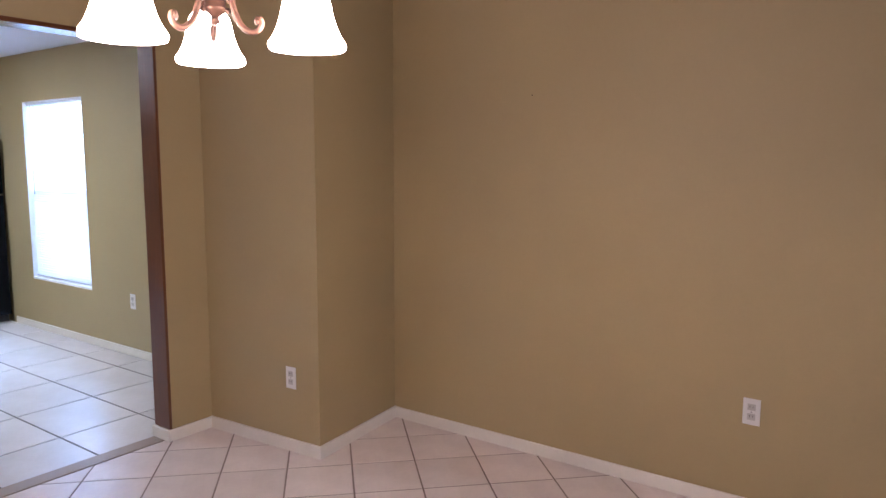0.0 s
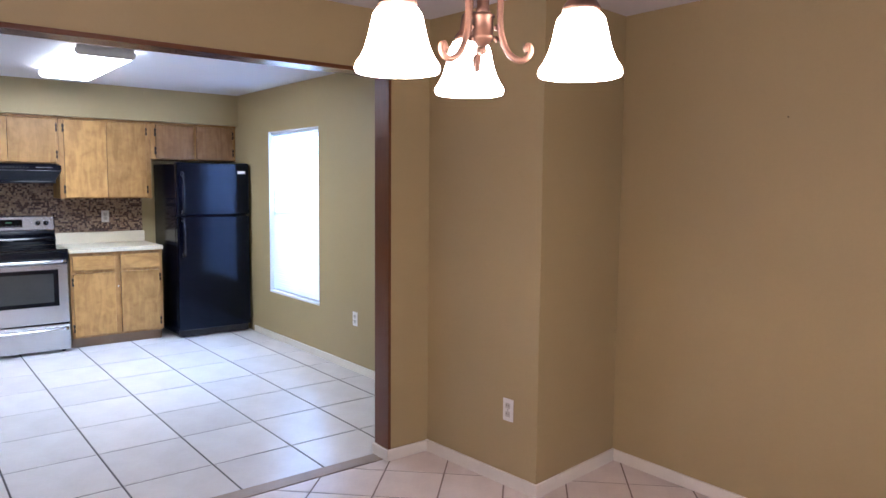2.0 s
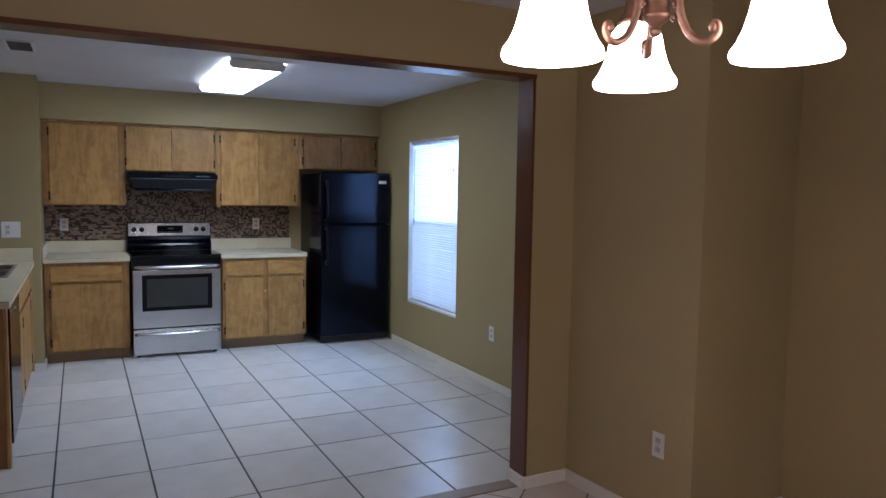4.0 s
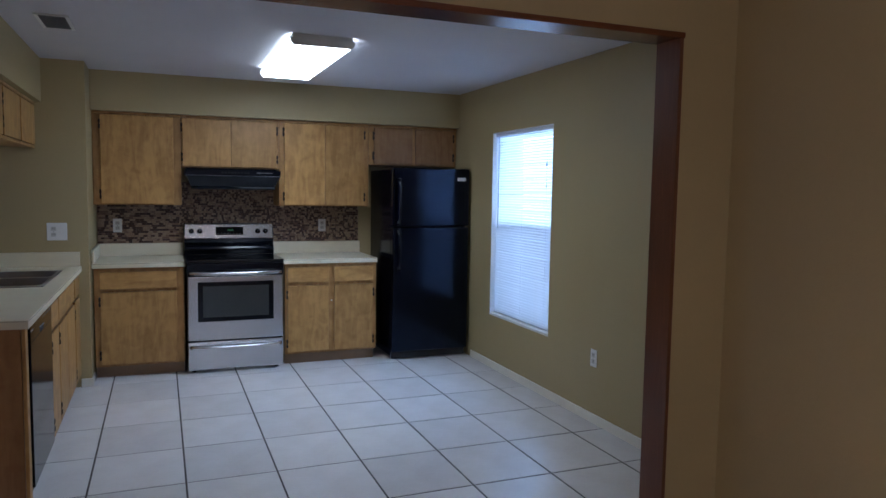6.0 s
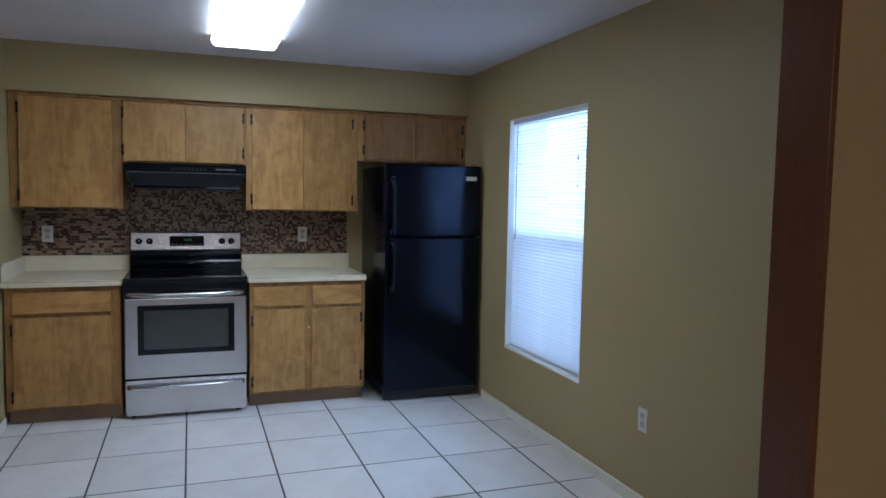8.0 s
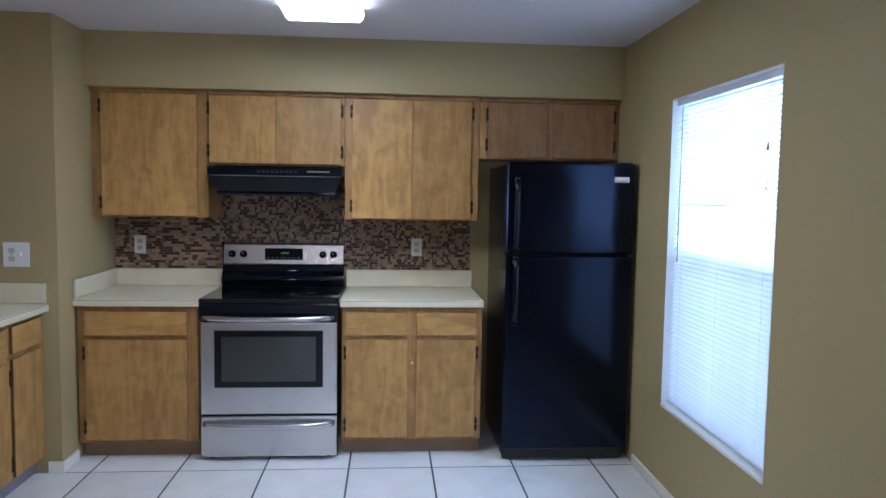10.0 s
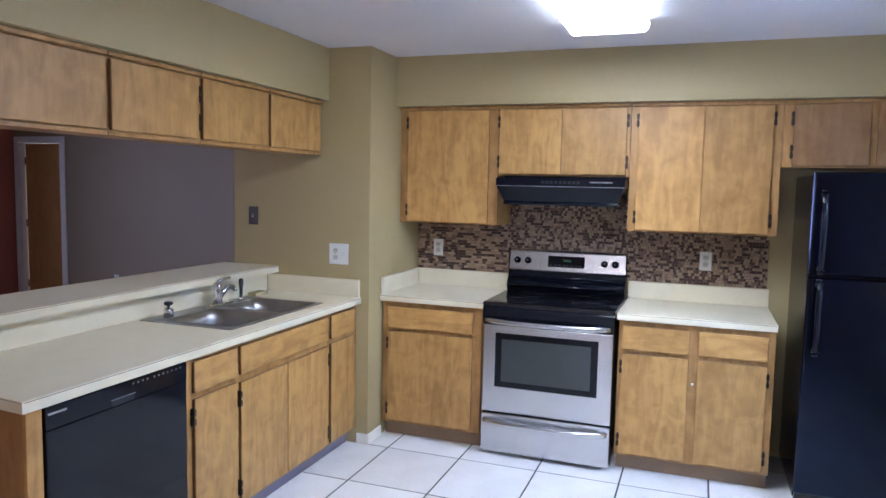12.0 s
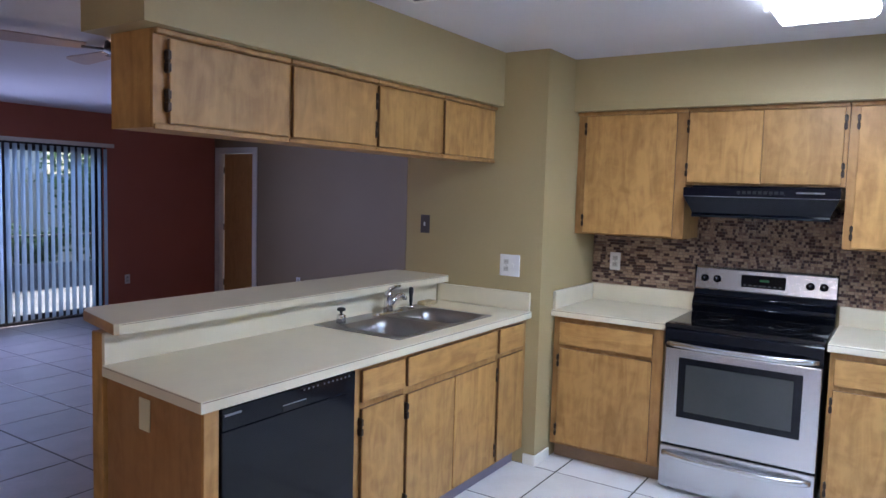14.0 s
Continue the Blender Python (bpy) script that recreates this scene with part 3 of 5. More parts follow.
hv = [visor.verts.new(p) for p in ((-7.399, 0.692, 1.6010), (-7.399, 1.448, 1.6010), (-6.927, 1.448, 1.6010), (-6.927, 0.692, 1.6010),
                                   (-7.399, 0.735, 1.5090), (-7.399, 1.405, 1.5090), (-6.965, 1.405, 1.5090), (-6.965, 0.735, 1.5090))]
for q in ((0, 1, 2, 3), (7, 6, 5, 4), (3, 2, 6, 7), (0, 3, 7, 4), (2, 1, 5, 6), (1, 0, 4, 5)):
    visor.faces.new([hv[k] for k in q])
part("visor", visor, M_BLACK, hood, "glossy black slanting lower face")
part("lip", profile_y(bmesh.new(), [(-6.985, 1.5080), (-6.962, 1.5100), (-6.952, 1.5000), (-6.956, 1.4890), (-6.985, 1.4890)], 0.733, 1.407), M_BLACK, hood)
part("crease_trim", bx(-6.926, 0.692, 1.5990, -6.9225, 1.448, 1.6025, 0.001), M_GREY, hood)
part("grille", bx(-6.9249, 0.96, 1.6140, -6.9225, 1.20, 1.6380, 0.001), M_HOOD, hood)
for i in range(9):
    part("vent_slot", bx(-6.9222, 0.968 + 0.026 * i, 1.6180, -6.9216, 0.986 + 0.026 * i, 1.6340), M_SEAM, hood)
part("switch_strip", bx(-6.9245, 1.25, 1.6240, -6.9225, 1.38, 1.6330, 0.001), M_SLOT, hood)
for y in (1.275, 1.345):
    part("rocker_switch", bx(-6.9224, y - 0.010, 1.6250, -6.9195, y + 0.010, 1.6320, 0.001), M_GREY, hood)
part("underside_light", bx(-7.15, 0.98, 1.4960, -7.02, 1.16, 1.5070, 0.003), M_GREY, hood)
part("filter", bx(-7.36, 0.74, 1.5010, -7.17, 1.40, 1.5070, 0.001), M_STEEL, hood)

# ---- refrigerator ----
fr = thing("refrigerator", (-7.0, 2.73, 0), "black two-door top-freezer refrigerator beside the window wall", "refrigerator")
F0, F1 = 2.368, 3.086
part("body", bx(-7.38, F0 + 0.004, 0.03, -6.732, F1 - 0.004, 1.684, 0.006), M_FRIDGE, fr)
part("gasket", bx(-6.731, F0 + 0.012, 0.09, -6.724, F1 - 0.012, 1.682), M_SEAM, fr)
fd = part("freezer_door", bx(-6.723, F0, 1.192, -6.662, F1, 1.697, 0.014, seg=3), M_FRIDGE, fr)
ld = part("lower_door", bx(-6.723, F0, 0.078, -6.662, F1, 1.178, 0.014, seg=3), M_FRIDGE, fr)
part("toe_grille", bx(-6.74, F0 + 0.01, 0.012, -6.70, F1 - 0.01, 0.070, 0.004), M_PLASTIC, fr)
part("hinge_cap", bx(-6.76, F1 - 0.07, 1.686, -6.69, F1 - 0.01, 1.702, 0.004), M_PLASTIC, fr)
part("badge", bx(-6.6618, F1 - 0.118, 1.592, -6.6605, F1 - 0.035, 1.622, 0.0005), M_WHITE, fd, "small white badge")
part("pocket_pull", bx(-6.6619, F1 - 0.145, 1.170, -6.6605, F1 - 0.02, 1.177), M_SEAM, ld)


def fridge_handle(parent, z0, z1, top):
    """An upright bowed handle on two brackets near the opening edge."""
    hy = F0 + 0.052
    b = bmesh.new()
    pts = []
    for i in range(15):
        u = i / 14
        bow = (1 - (2 * u - 1) ** 4) ** 0.5 if 0 < u < 1 else 0
        pts.append((-6.652 + 0.040 * bow, hy, z0 + u * (z1 - z0)))
    tube(b, pts, 0.0115, 12)
    for v in b.verts:
        v.co.y = hy + (v.co.y - hy) * 1.35
    h = part("handle", b, M_BLACK, parent, "black upright handle")
    for z in (z0 + 0.012, z1 - 0.012):
        part("bracket", bx(-6.661, hy - 0.013, z - 0.022, -6.640, hy + 0.013, z + 0.022, 0.005), M_PLASTIC, h)
        part("end_band", bx(-6.648, hy - 0.016, z - 0.002, -6.634, hy + 0.016, z + 0.002, 0.001), M_GREY, h)


fridge_handle(fd, 1.205, 1.60, True)
fridge_handle(ld, 0.80, 1.165, False)

# ---- sink peninsula ----
PF = -0.082
def pbase(x1, x0, doors, drawers, label, body_top=None):
    """A base cabinet of the peninsula from x0 to x1 (x0 the more negative)."""
    c = thing("base_cabinet", ((x0 + x1) / 2, PF, 0), label, "cabinet", "kitchen base cabinets")
    frame_and_doors(c, "x", PF, 1, x0, x1, 0.095, 0.868, -0.66, doors, drawers, kick=True, body_top=body_top)
    return c


pbase(-5.082, -5.428, [(-5.418, -5.132, 0.112, 0.690, 1)], [(-5.418, -5.132, 0.716, 0.848)], "narrow oak base cabinet beside the dishwasher")
pbase(-5.430, -6.262, [(-5.831, -5.446, 0.112, 0.682, 1), (-6.244, -5.838, 0.112, 0.682, -1)], [(-6.240, -5.446, 0.716, 0.848)], "oak sink base cabinet with two doors and a false drawer front", 0.735)
pbase(-6.264, -6.617, [(-6.556, -6.282, 0.112, 0.690, None)], [(-6.556, -6.282, 0.716, 0.848)], "narrow oak base cabinet beside the wall end", 0.735)
cove = setting("toe_kick_strip", bx(-6.61, -0.143, 0.001, -5.085, -0.139, 0.093), M_COVE, "greyish lavender vinyl toe strip", "toe kick")

M_SOCKET_GREY = mat("dim_button_print", (0.12, 0.12, 0.13), 0.4)
dwr = thing("dishwasher", (-4.77, PF, 0), "black built-in dishwasher in the peninsula", "dishwasher")
part("tub", bx(-5.078, -0.62, 0.02, -4.46, -0.10, 0.862), M_PLASTIC, dwr)
part("door", bx(-5.074, -0.098, 0.115, -4.422, -0.0560, 0.7883, 0.003), M_DISHWASHER, dwr)
cp = part("control_panel", bx(-5.074, -0.098, 0.7885, -4.422, -0.056, 0.864, 0.002), M_DISHWASHER, dwr)
# No hollow is cut: a flat black patch carries the recess's shade.
part("handle_recess", tangle(bmesh.new(), (-4.795, -0.0562, 0.790, -4.685, -0.0556, 0.812)), M_SEAM, cp)
part("recess_lip", bx(-4.797, -0.0560, 0.8125, -4.683, -0.0525, 0.816, 0.001), M_GREY, cp)
part("badge", bx(-4.500, -0.0562, 0.837, -4.430, -0.0553, 0.8445), M_GREY, cp, "small silver badge")
for i in range(11):
    bx0 = -4.785 - 0.0235 * i - (0.012 if i > 3 else 0)
    part("button", bx(bx0 - 0.009, -0.0562, 0.846, bx0, -0.0553, 0.853, 0.0004), M_SOCKET_GREY, cp)
part("kick_plate", bx(-5.074, -0.16, 0.012, -4.422, -0.145, 0.108), M_PLASTIC, dwr)

XF, XR = -4.362, -4.418
def xe(y):
    """The x of the peninsula's end at y, slanted to fit the camera's view."""
    return XF + (XR - XF) * (y + 0.08) / (-0.62)


end = thing("peninsula_end_panel", (-4.42, -0.4, 0), "oak end panel and post of the peninsula", "panel")
part("panel", prism(bmesh.new(), [(xe(-0.085), -0.085), (xe(-0.085) - 0.03, -0.085), (xe(-0.70) - 0.03, -0.70), (xe(-0.70), -0.70)], 0.0, 0.868), M_PANEL, end)
part("front_stile", bx(-4.417, PF, 0.0, XF + 0.004, PF + 0.016, 0.868, 0.002), M_OAK, end)
part("post", bx(-4.56, -0.792, 0.0, XR + 0.006, -0.7235, 1.026, 0.003), M_OAK, end, "darker stained oak post under the bar")
part("bar_support", bx(PX + 0.001, -0.815, 0.0, -4.562, -0.7235, 1.026), M_WALL, end, "painted knee wall under the bar")

SX0, SX1, SY0, SY1 = -6.320, -5.480, -0.675, -0.145
ct = thing("peninsula_countertop", (-5.5, -0.35, 0.87), "cream laminate peninsula countertop with a sink cut into it", "countertop")
hole = (SX0 + 0.02, SY0 + 0.02, SX1 - 0.02, SY1 - 0.02)
top = bmesh.new()
prism(top, [(hole[2], -0.70), (xe(-0.70) + 0.02, -0.70), (xe(-0.05) + 0.024, -0.05), (hole[2], -0.05)], 0.870, 0.909)
for a in ((PX + 0.001, -0.70, hole[0], -0.050), (hole[0], -0.70, hole[2], hole[1]), (hole[0], hole[3], hole[2], -0.050)):
    box(top, a[0], a[1], 0.870, a[2], a[3], 0.909)
bmesh.ops.remove_doubles(top, verts=top.verts, dist=1e-5)
part("worktop", top, M_LAM, ct)
part("edge_seam", bx(PX + 0.004, -0.0498, 0.9030, xe(-0.05) + 0.02, -0.0490, 0.9055), M_LAM_EDGE, ct)
part("edge_seam", prism(bmesh.new(), [(xe(-0.69) + 0.0203, -0.69), (xe(-0.69) + 0.0210, -0.69), (xe(-0.058) + 0.0245, -0.058), (xe(-0.058) + 0.0238, -0.058)], 0.9035, 0.905), M_LAM_EDGE, ct)
part("riser", bx(PX + 0.022, -0.722, 0.870, XR + 0.008, -0.7015, 1.026, 0.002), M_LAM, ct, "cream laminate riser under the bar")
part("side_splash", bx(PX + 0.001, -0.70, 0.910, PX + 0.021, -0.058, 1.016, 0.003), M_LAM, ct)
bar = thing("bar_top", (-5.5, -0.84, 1.03), "raised cream laminate breakfast bar top with clipped corners", "countertop")
BZ0, BZ1 = 1.028, 1.070
# The bar's end is slanted like the counter's, to fit the camera's view.
outline = [(PX + 0.001, -0.632), (-4.425, -0.632), (-4.412, -0.645), (-4.500, -0.998), (-4.540, -1.045), (PX + 0.001, -1.045)]
part("slab", prism(bmesh.new(), outline, BZ0, BZ1), M_LAM, bar)
part("edge_seam", bx(PX + 0.004, -0.6318, BZ1 - 0.006, -4.43, -0.6312, BZ1 - 0.004), M_LAM_EDGE, bar)
part("end_band", prism(bmesh.new(), [(-4.4118, -0.646), (-4.4098, -0.6465), (-4.4978, -0.9985), (-4.4998, -0.998)], BZ0 + 0.001, BZ1 - 0.003), M_OAK_Y, bar, "tan wood edge band")

# sink
def ring_rect(bm, cx, cy, hx, hy, r, z, n=5):
    vs = []
    for qx, qy, a0 in ((1, 1, 0), (-1, 1, 90), (-1, -1, 180), (1, -1, 270)):
        for k in range(n + 1):
            a = radians(a0 + 90 * k / n)
            vs.append(bm.verts.new((cx + qx * (hx - r) + r * math.cos(a), cy + qy * (hy - r) + r * math.sin(a), z)))
    return vs


def loft(bm, loops, close_last=True):
    for a, b in zip(loops, loops[1:]):
        for k in range(len(a)):
            j = (k + 1) % len(a)
            bm.faces.new((a[k], a[j], b[j], b[k]))
    if close_last:
        bm.faces.new(loops[-1])
    return bm


sink = thing("sink", ((SX0 + SX1) / 2, -0.4, 0.91), "stainless steel double-bowl sink set into the countertop", "sink")
deck = bmesh.new()
bowls = [(-6.125, 0.170), (-5.715, 0.185)]
cy, hy = -0.366, 0.200
xs = [SX0, bowls[0][0] - bowls[0][1], bowls[0][0] + bowls[0][1], bowls[1][0] - bowls[1][1], bowls[1][0] + bowls[1][1], SX1]
for i in range(5):
    if i in (1, 3):
        box(deck, xs[i], SY0, 0.909, xs[i + 1], cy - hy, 0.914)
        box(deck, xs[i], cy + hy, 0.909, xs[i + 1], SY1, 0.914)
    else:
        box(deck, xs[i], SY0, 0.909, xs[i + 1], SY1, 0.914)
bmesh.ops.remove_doubles(deck, verts=deck.verts, dist=1e-5)
part("deck", deck, M_SINK, sink)
for bxc, hx in bowls:
    b = bmesh.new()
    loops = [ring_rect(b, bxc, cy, hx + 0.004, hy + 0.004, 0.002, 0.9142), ring_rect(b, bxc, cy, hx - 0.002, hy - 0.002, 0.075, 0.911), ring_rect(b, bxc, cy, hx - 0.010, hy - 0.010, 0.080, 0.86), ring_rect(b, bxc, cy, hx - 0.022, hy - 0.022, 0.085, 0.775), ring_rect(b, bxc, cy, hx - 0.040, hy - 0.040, 0.085, 0.755), ring_rect(b, bxc, cy, hx - 0.070, hy - 0.070, 0.075, 0.750)]
    loft(b, loops)
    for f in b.faces:
        f.smooth = len(f.verts) == 4
    bowl = part("bowl", b, M_SINK, sink)
    part("drain", lathe(bmesh.new(), [(0.045, 0), (0.045, 0.003), (0.03, 0.003), (0.028, 0.001)], (bxc, cy, 0.7522), "z", 24), M_CHROME, bowl)

faucet = thing("faucet", (-5.99, -0.61, 0.914), "chrome single-lever kitchen faucet", "faucet")
plate = bmesh.new()
loft(plate, [ring_rect(plate, -5.99, -0.612, 0.125, 0.026, 0.024, 0.9145), ring_rect(plate, -5.99, -0.612, 0.120, 0.022, 0.02, 0.926)])
part("escutcheon", plate, M_CHROME, faucet)
part("body", lathe(bmesh.new(), [(0.027, 0.0), (0.025, 0.03), (0.022, 0.075), (0.024, 0.088), (0.018, 0.108)], (-5.99, -0.612, 0.926), "z", 20), M_CHROME, faucet)
part("spout", tube(bmesh.new(), [(-5.995, -0.606, 0.958), (-6.022, -0.600, 0.984), (-6.050, -0.596, 1.003), (-6.078, -0.592, 1.008), (-6.098, -0.589, 1.002), (-6.106, -0.588, 0.990)], 0.0175, 14, 0.0130), M_CHROME, faucet)
part("aerator", lathe(bmesh.new(), [(0.0145, 0), (0.0150, 0.010), (0.0130, 0.014)], (-6.107, -0.587, 0.978), "z", 16), M_CHROME, faucet)
part("lever", tube(bmesh.new(), [(-5.990, -0.612, 1.030), (-6.002, -0.610, 1.044), (-6.040, -0.604, 1.054), (-6.078, -0.598, 1.056)], 0.0125, 10, 0.0075), M_CHROME, faucet)
spray = thing("side_sprayer", (-6.205, -0.615, 0.914), "black side sprayer standing beside the faucet", "sprayer")
part("collar", lathe(bmesh.new(), [(0.022, 0), (0.020, 0.012), (0.014, 0.018)], (-6.205, -0.615, 0.9145), "z", 16), M_CHROME, spray)
part("head", lathe(bmesh.new(), [(0.009, 0), (0.010, 0.05), (0.014, 0.078), (0.013, 0.098), (0.008, 0.104)], (-6.205, -0.615, 0.932), "z", 16), M_PLASTIC, spray)
gap = thing("air_gap_cap", (-5.60, -0.605, 0.914), "chrome air gap cap with a black knob", "air gap")
part("cap", lathe(bmesh.new(), [(0.024, 0), (0.023, 0.038), (0.017, 0.044)], (-5.60, -0.605, 0.9145), "z", 20), M_CHROME, gap)
part("knob", lathe(bmesh.new(), [(0.006, 0), (0.008, 0.012), (0.022, 0.018), (0.022, 0.028), (0.014, 0.033)], (-5.60, -0.605, 0.9585), "z", 18), M_PLASTIC, gap)
sp = bmesh.new()
box(sp, -6.47, -0.675, 0.910, -6.35, -0.610, 0.926, 0.008, seg=2)
for v in sp.verts:
    v.co.z += 0.006 * math.sin(60 * v.co.x) * (v.co.z > 0.918)
lone("sponge", sp, M_SPONGE, (-6.41, -0.63, 0.91), "worn yellow sponge on the counter by the sink", "sponge")

# cabinets over the bar
UPF = -0.34
def pupper(x1, x0, doors, label, last=False):
    c = thing("wall_cabinet", ((x0 + x1) / 2, UPF, 1.76), label, "cabinet", "cabinets hung over the bar")
    frame_and_doors(c, "x", UPF, 1, x0, x1, 1.768, 2.088, -0.575, doors)
    part("top_moulding", bx(x0, UPF, 2.069, x1, UPF + 0.022, 2.089, 0.004), M_FRAME, c)
    part("bottom_rail", bx(x0, UPF + 0.001, 1.762, x1, UPF + 0.012, 1.780, 0.002), M_FRAME, c)


pupper(-4.368, -4.965, [(-4.955, -4.420, 1.784, 2.062, 1)], "oak cabinet with a wide door hung over the bar")
pupper(-4.967, -5.508, [(-5.496, -4.982, 1.784, 2.062, -1)], "oak cabinet with one door hung from the soffit over the bar")
pupper(-5.510, -6.056, [(-6.042, -5.524, 1.784, 2.062, None)], "oak cabinet with one door hung from the soffit over the bar")
pupper(-6.058, -6.618, [(-6.596, -6.074, 1.784, 2.062, None)], "oak cabinet with one door hung from the soffit")


# ---- outlets ----
def outlet(at, n, w=0.070, h=0.115, material=None, gangs=("outlet",), label="white wall outlet", face=None):
    """A cover plate with sockets or switches. n: the way it faces, as (nx, ny)."""
    o = thing("wall_outlet" if "outlet" in gangs else "wall_switch", at, label, "outlet" if "outlet" in gangs else "switch")
    material = material or M_WHITE

    def slab(u0, u1, z0, z1, d0, d1, bev=0.0):
        x, y, z = at
        if n[0]:
            return bx(x + n[0] * d0, y + u0, z + z0, x + n[0] * d1, y + u1, z + z1, bev)
        return bx(x + u0, y + n[1] * d0, z + z0, x + u1, y + n[1] * d1, z + z1, bev)
    part("plate", slab(-w / 2, w / 2, -h / 2, h / 2, 0.0005, 0.006, 0.003), material, o)
    for i, g in enumerate(gangs):
        c = (i - (len(gangs) - 1) / 2) * 0.046
        if g == "outlet":
            for dz in (-0.021, 0.021):
                s = part("socket", slab(c - 0.016, c + 0.016, dz - 0.014, dz + 0.014, 0.006, 0.0085, 0.002), face or M_GREY_FACE, o)
                for du in (-0.006, 0.006):
                    part("slot", slab(c + du - 0.0012, c + du + 0.0012, dz - 0.002, dz + 0.007, 0.0085, 0.0088), M_SLOT, s)
        else:
            part("toggle", slab(c - 0.005, c + 0.005, -0.012, 0.012, 0.006, 0.016, 0.002), face or material, o)
        part("screw", slab(c - 0.003, c + 0.003, -0.003, 0.003, 0.006, 0.0072, 0.001), M_GREY, o)
    return o


M_GREY_FACE = mat("light_grey_socket", (0.55, 0.54, 0.50), 0.4)
outlet((WX + 0.0085, 0.150 + 0.008, 1.168), (1, 0), label="white outlet in the mosaic splashback")
outlet((WX + 0.0085, 1.902, 1.166), (1, 0), label="white outlet in the mosaic splashback")
outlet((PX, -0.203, 1.165), (1, 0), w=0.132, h=0.128, gangs=("outlet", "switch"), label="white double cover plate with outlet and switch")
outlet((PX, -0.818, 1.380), (1, 0), material=mat("taupe_grey_plastic", (0.085, 0.07, 0.075), 0.4), gangs=("switch",), label="taupe switch plate beside the bar", face=mat("pale_toggle", (0.40, 0.38, 0.40), 0.4))
outlet((-4.665, NY, 0.430), (0, -1), label="white outlet low on the kitchen window wall")
jog_outlet = outlet((-2.345, 2.5965, 0.392), (0, -1), label="white outlet low on the boxed corner")
jog_outlet.rotation_euler = (0, 0, math.atan2(0.05, 0.81))
lone("nail", lathe(bmesh.new(), [(0.0032, 0), (0.0032, -0.0015), (0.0012, -0.002), (0.0012, -0.009)], (-1.36, DN, 1.82), "y", 10), M_HINGE, (-1.36, DN, 1.82), "small dark nail head remaining in the khaki dining wall", "nail")
outlet((-0.28, DN, 0.448), (0, -1), label="white outlet low on the dining room wall")
outlet((-8.04, LY, 0.40), (0, 1), label="white outlet on the red wall")
outlet((LX, -4.67, 0.40), (1, 0), label="white outlet on the plum wall")
bp_ = outlet((xe(-0.425) + 0.001, -0.425, 0.782), (1, 0), material=M_IVORY, gangs=(), label="ivory blank cover plate on the peninsula end")
bp_.rotation_euler = (0, 0, -math.atan2(XF - XR, 0.62))

# ---- window ----
win = tagged(new("window_1"), "tall single-hung kitchen window with closed white mini blinds", "window", kind="structure")
win.location = ((W0 + W1) / 2, NY, WZ0)
ORIGIN[win] = Vector(win.location)
M_REVEAL = mat("white_sill_and_lit_reveal", (0.80, 0.80, 0.78), 0.45, vary=0.03)
part("window_sill", bx(W0 + 0.001, NY - 0.006, WZ0 + 0.001, W1 - 0.001, NY + 0.074, WZ0 + 0.022, 0.004), M_REVEAL, win, "white sill")
# Added white skin: daylit brightness of the drywall reveals, put into colour.
part("reveal_lining", tangle(bmesh.new(), (W0 + 0.0005, NY - 0.001, WZ0 + 0.0225, W0 + 0.0055, NY + 0.0745, WZ1 - 0.0065), (W1 - 0.0055, NY - 0.001, WZ0 + 0.0225, W1 - 0.0005, NY + 0.0745, WZ1 - 0.0065),
     (W0 + 0.0005, NY - 0.001, WZ1 - 0.006, W1 - 0.0005, NY + 0.0745, WZ1 - 0.0005)), M_REVEAL, win)
M_SCREEN = sheer("insect_screen_mesh", (0.20, 0.20, 0.21), 0.1)
sn = M_SCREEN.node_tree
clear, screen_mix = sn.nodes.new("ShaderNodeBsdfTransparent"), sn.nodes.new("ShaderNodeMixShader")
screen_mix.inputs[0].default_value = 0.62
sn.links.new(sn.nodes["Mix Shader"].outputs[0], screen_mix.inputs[1])
sn.links.new(clear.outputs[0], screen_mix.inputs[2])
sn.links.new(screen_mix.outputs[0], sn.nodes["Material Output"].inputs["Surface"])
part("insect_screen", bx(W0 + 0.02, NY + 0.1135, WZ0 + 0.03, W1 - 0.02, NY + 0.1145, 1.225), M_SCREEN, win, "fine grey insect screen over the lower sash")
fy0, fy1 = NY + 0.075, NY + 0.112
part("window_frame", tangle(bmesh.new(), (W0 + 0.001, fy0, WZ0 + 0.023, W0 + 0.035, fy1, WZ1 - 0.001), (W1 - 0.035, fy0, WZ0 + 0.023, W1 - 0.001, fy1, WZ1 - 0.001),
     (W0 + 0.035, fy0, WZ0 + 0.023, W1 - 0.035, fy1, WZ0 + 0.06), (W0 + 0.035, fy0, WZ1 - 0.04, W1 - 0.035, fy1, WZ1 - 0.001)), M_ALU, win)
part("meeting_rail", bx(W0 + 0.036, fy0 - 0.004, 1.205, W1 - 0.036, fy1 - 0.004, 1.245, 0.003), M_ALU, win)
for z0, z1 in ((WZ0 + 0.061, 1.204), (1.246, WZ1 - 0.041)):
    g = part("pane", bx(W0 + 0.036, fy0 + 0.016, z0, W1 - 0.036, fy0 + 0.020, z1), M_GLASS, win)
    g.visible_shadow = False

M_TASSEL = mat("pale_grey_plastic", (0.45, 0.46, 0.48), 0.5)
bl = thing("mini_blind", ((W0 + W1) / 2, NY + 0.03, WZ0 + 0.03), "closed white horizontal mini blind in the kitchen window", "blind")
part("head_rail", bx(W0 + 0.008, NY + 0.022, WZ1 - 0.034, W1 - 0.008, NY + 0.054, WZ1 - 0.0075, 0.003), M_ALU, bl)
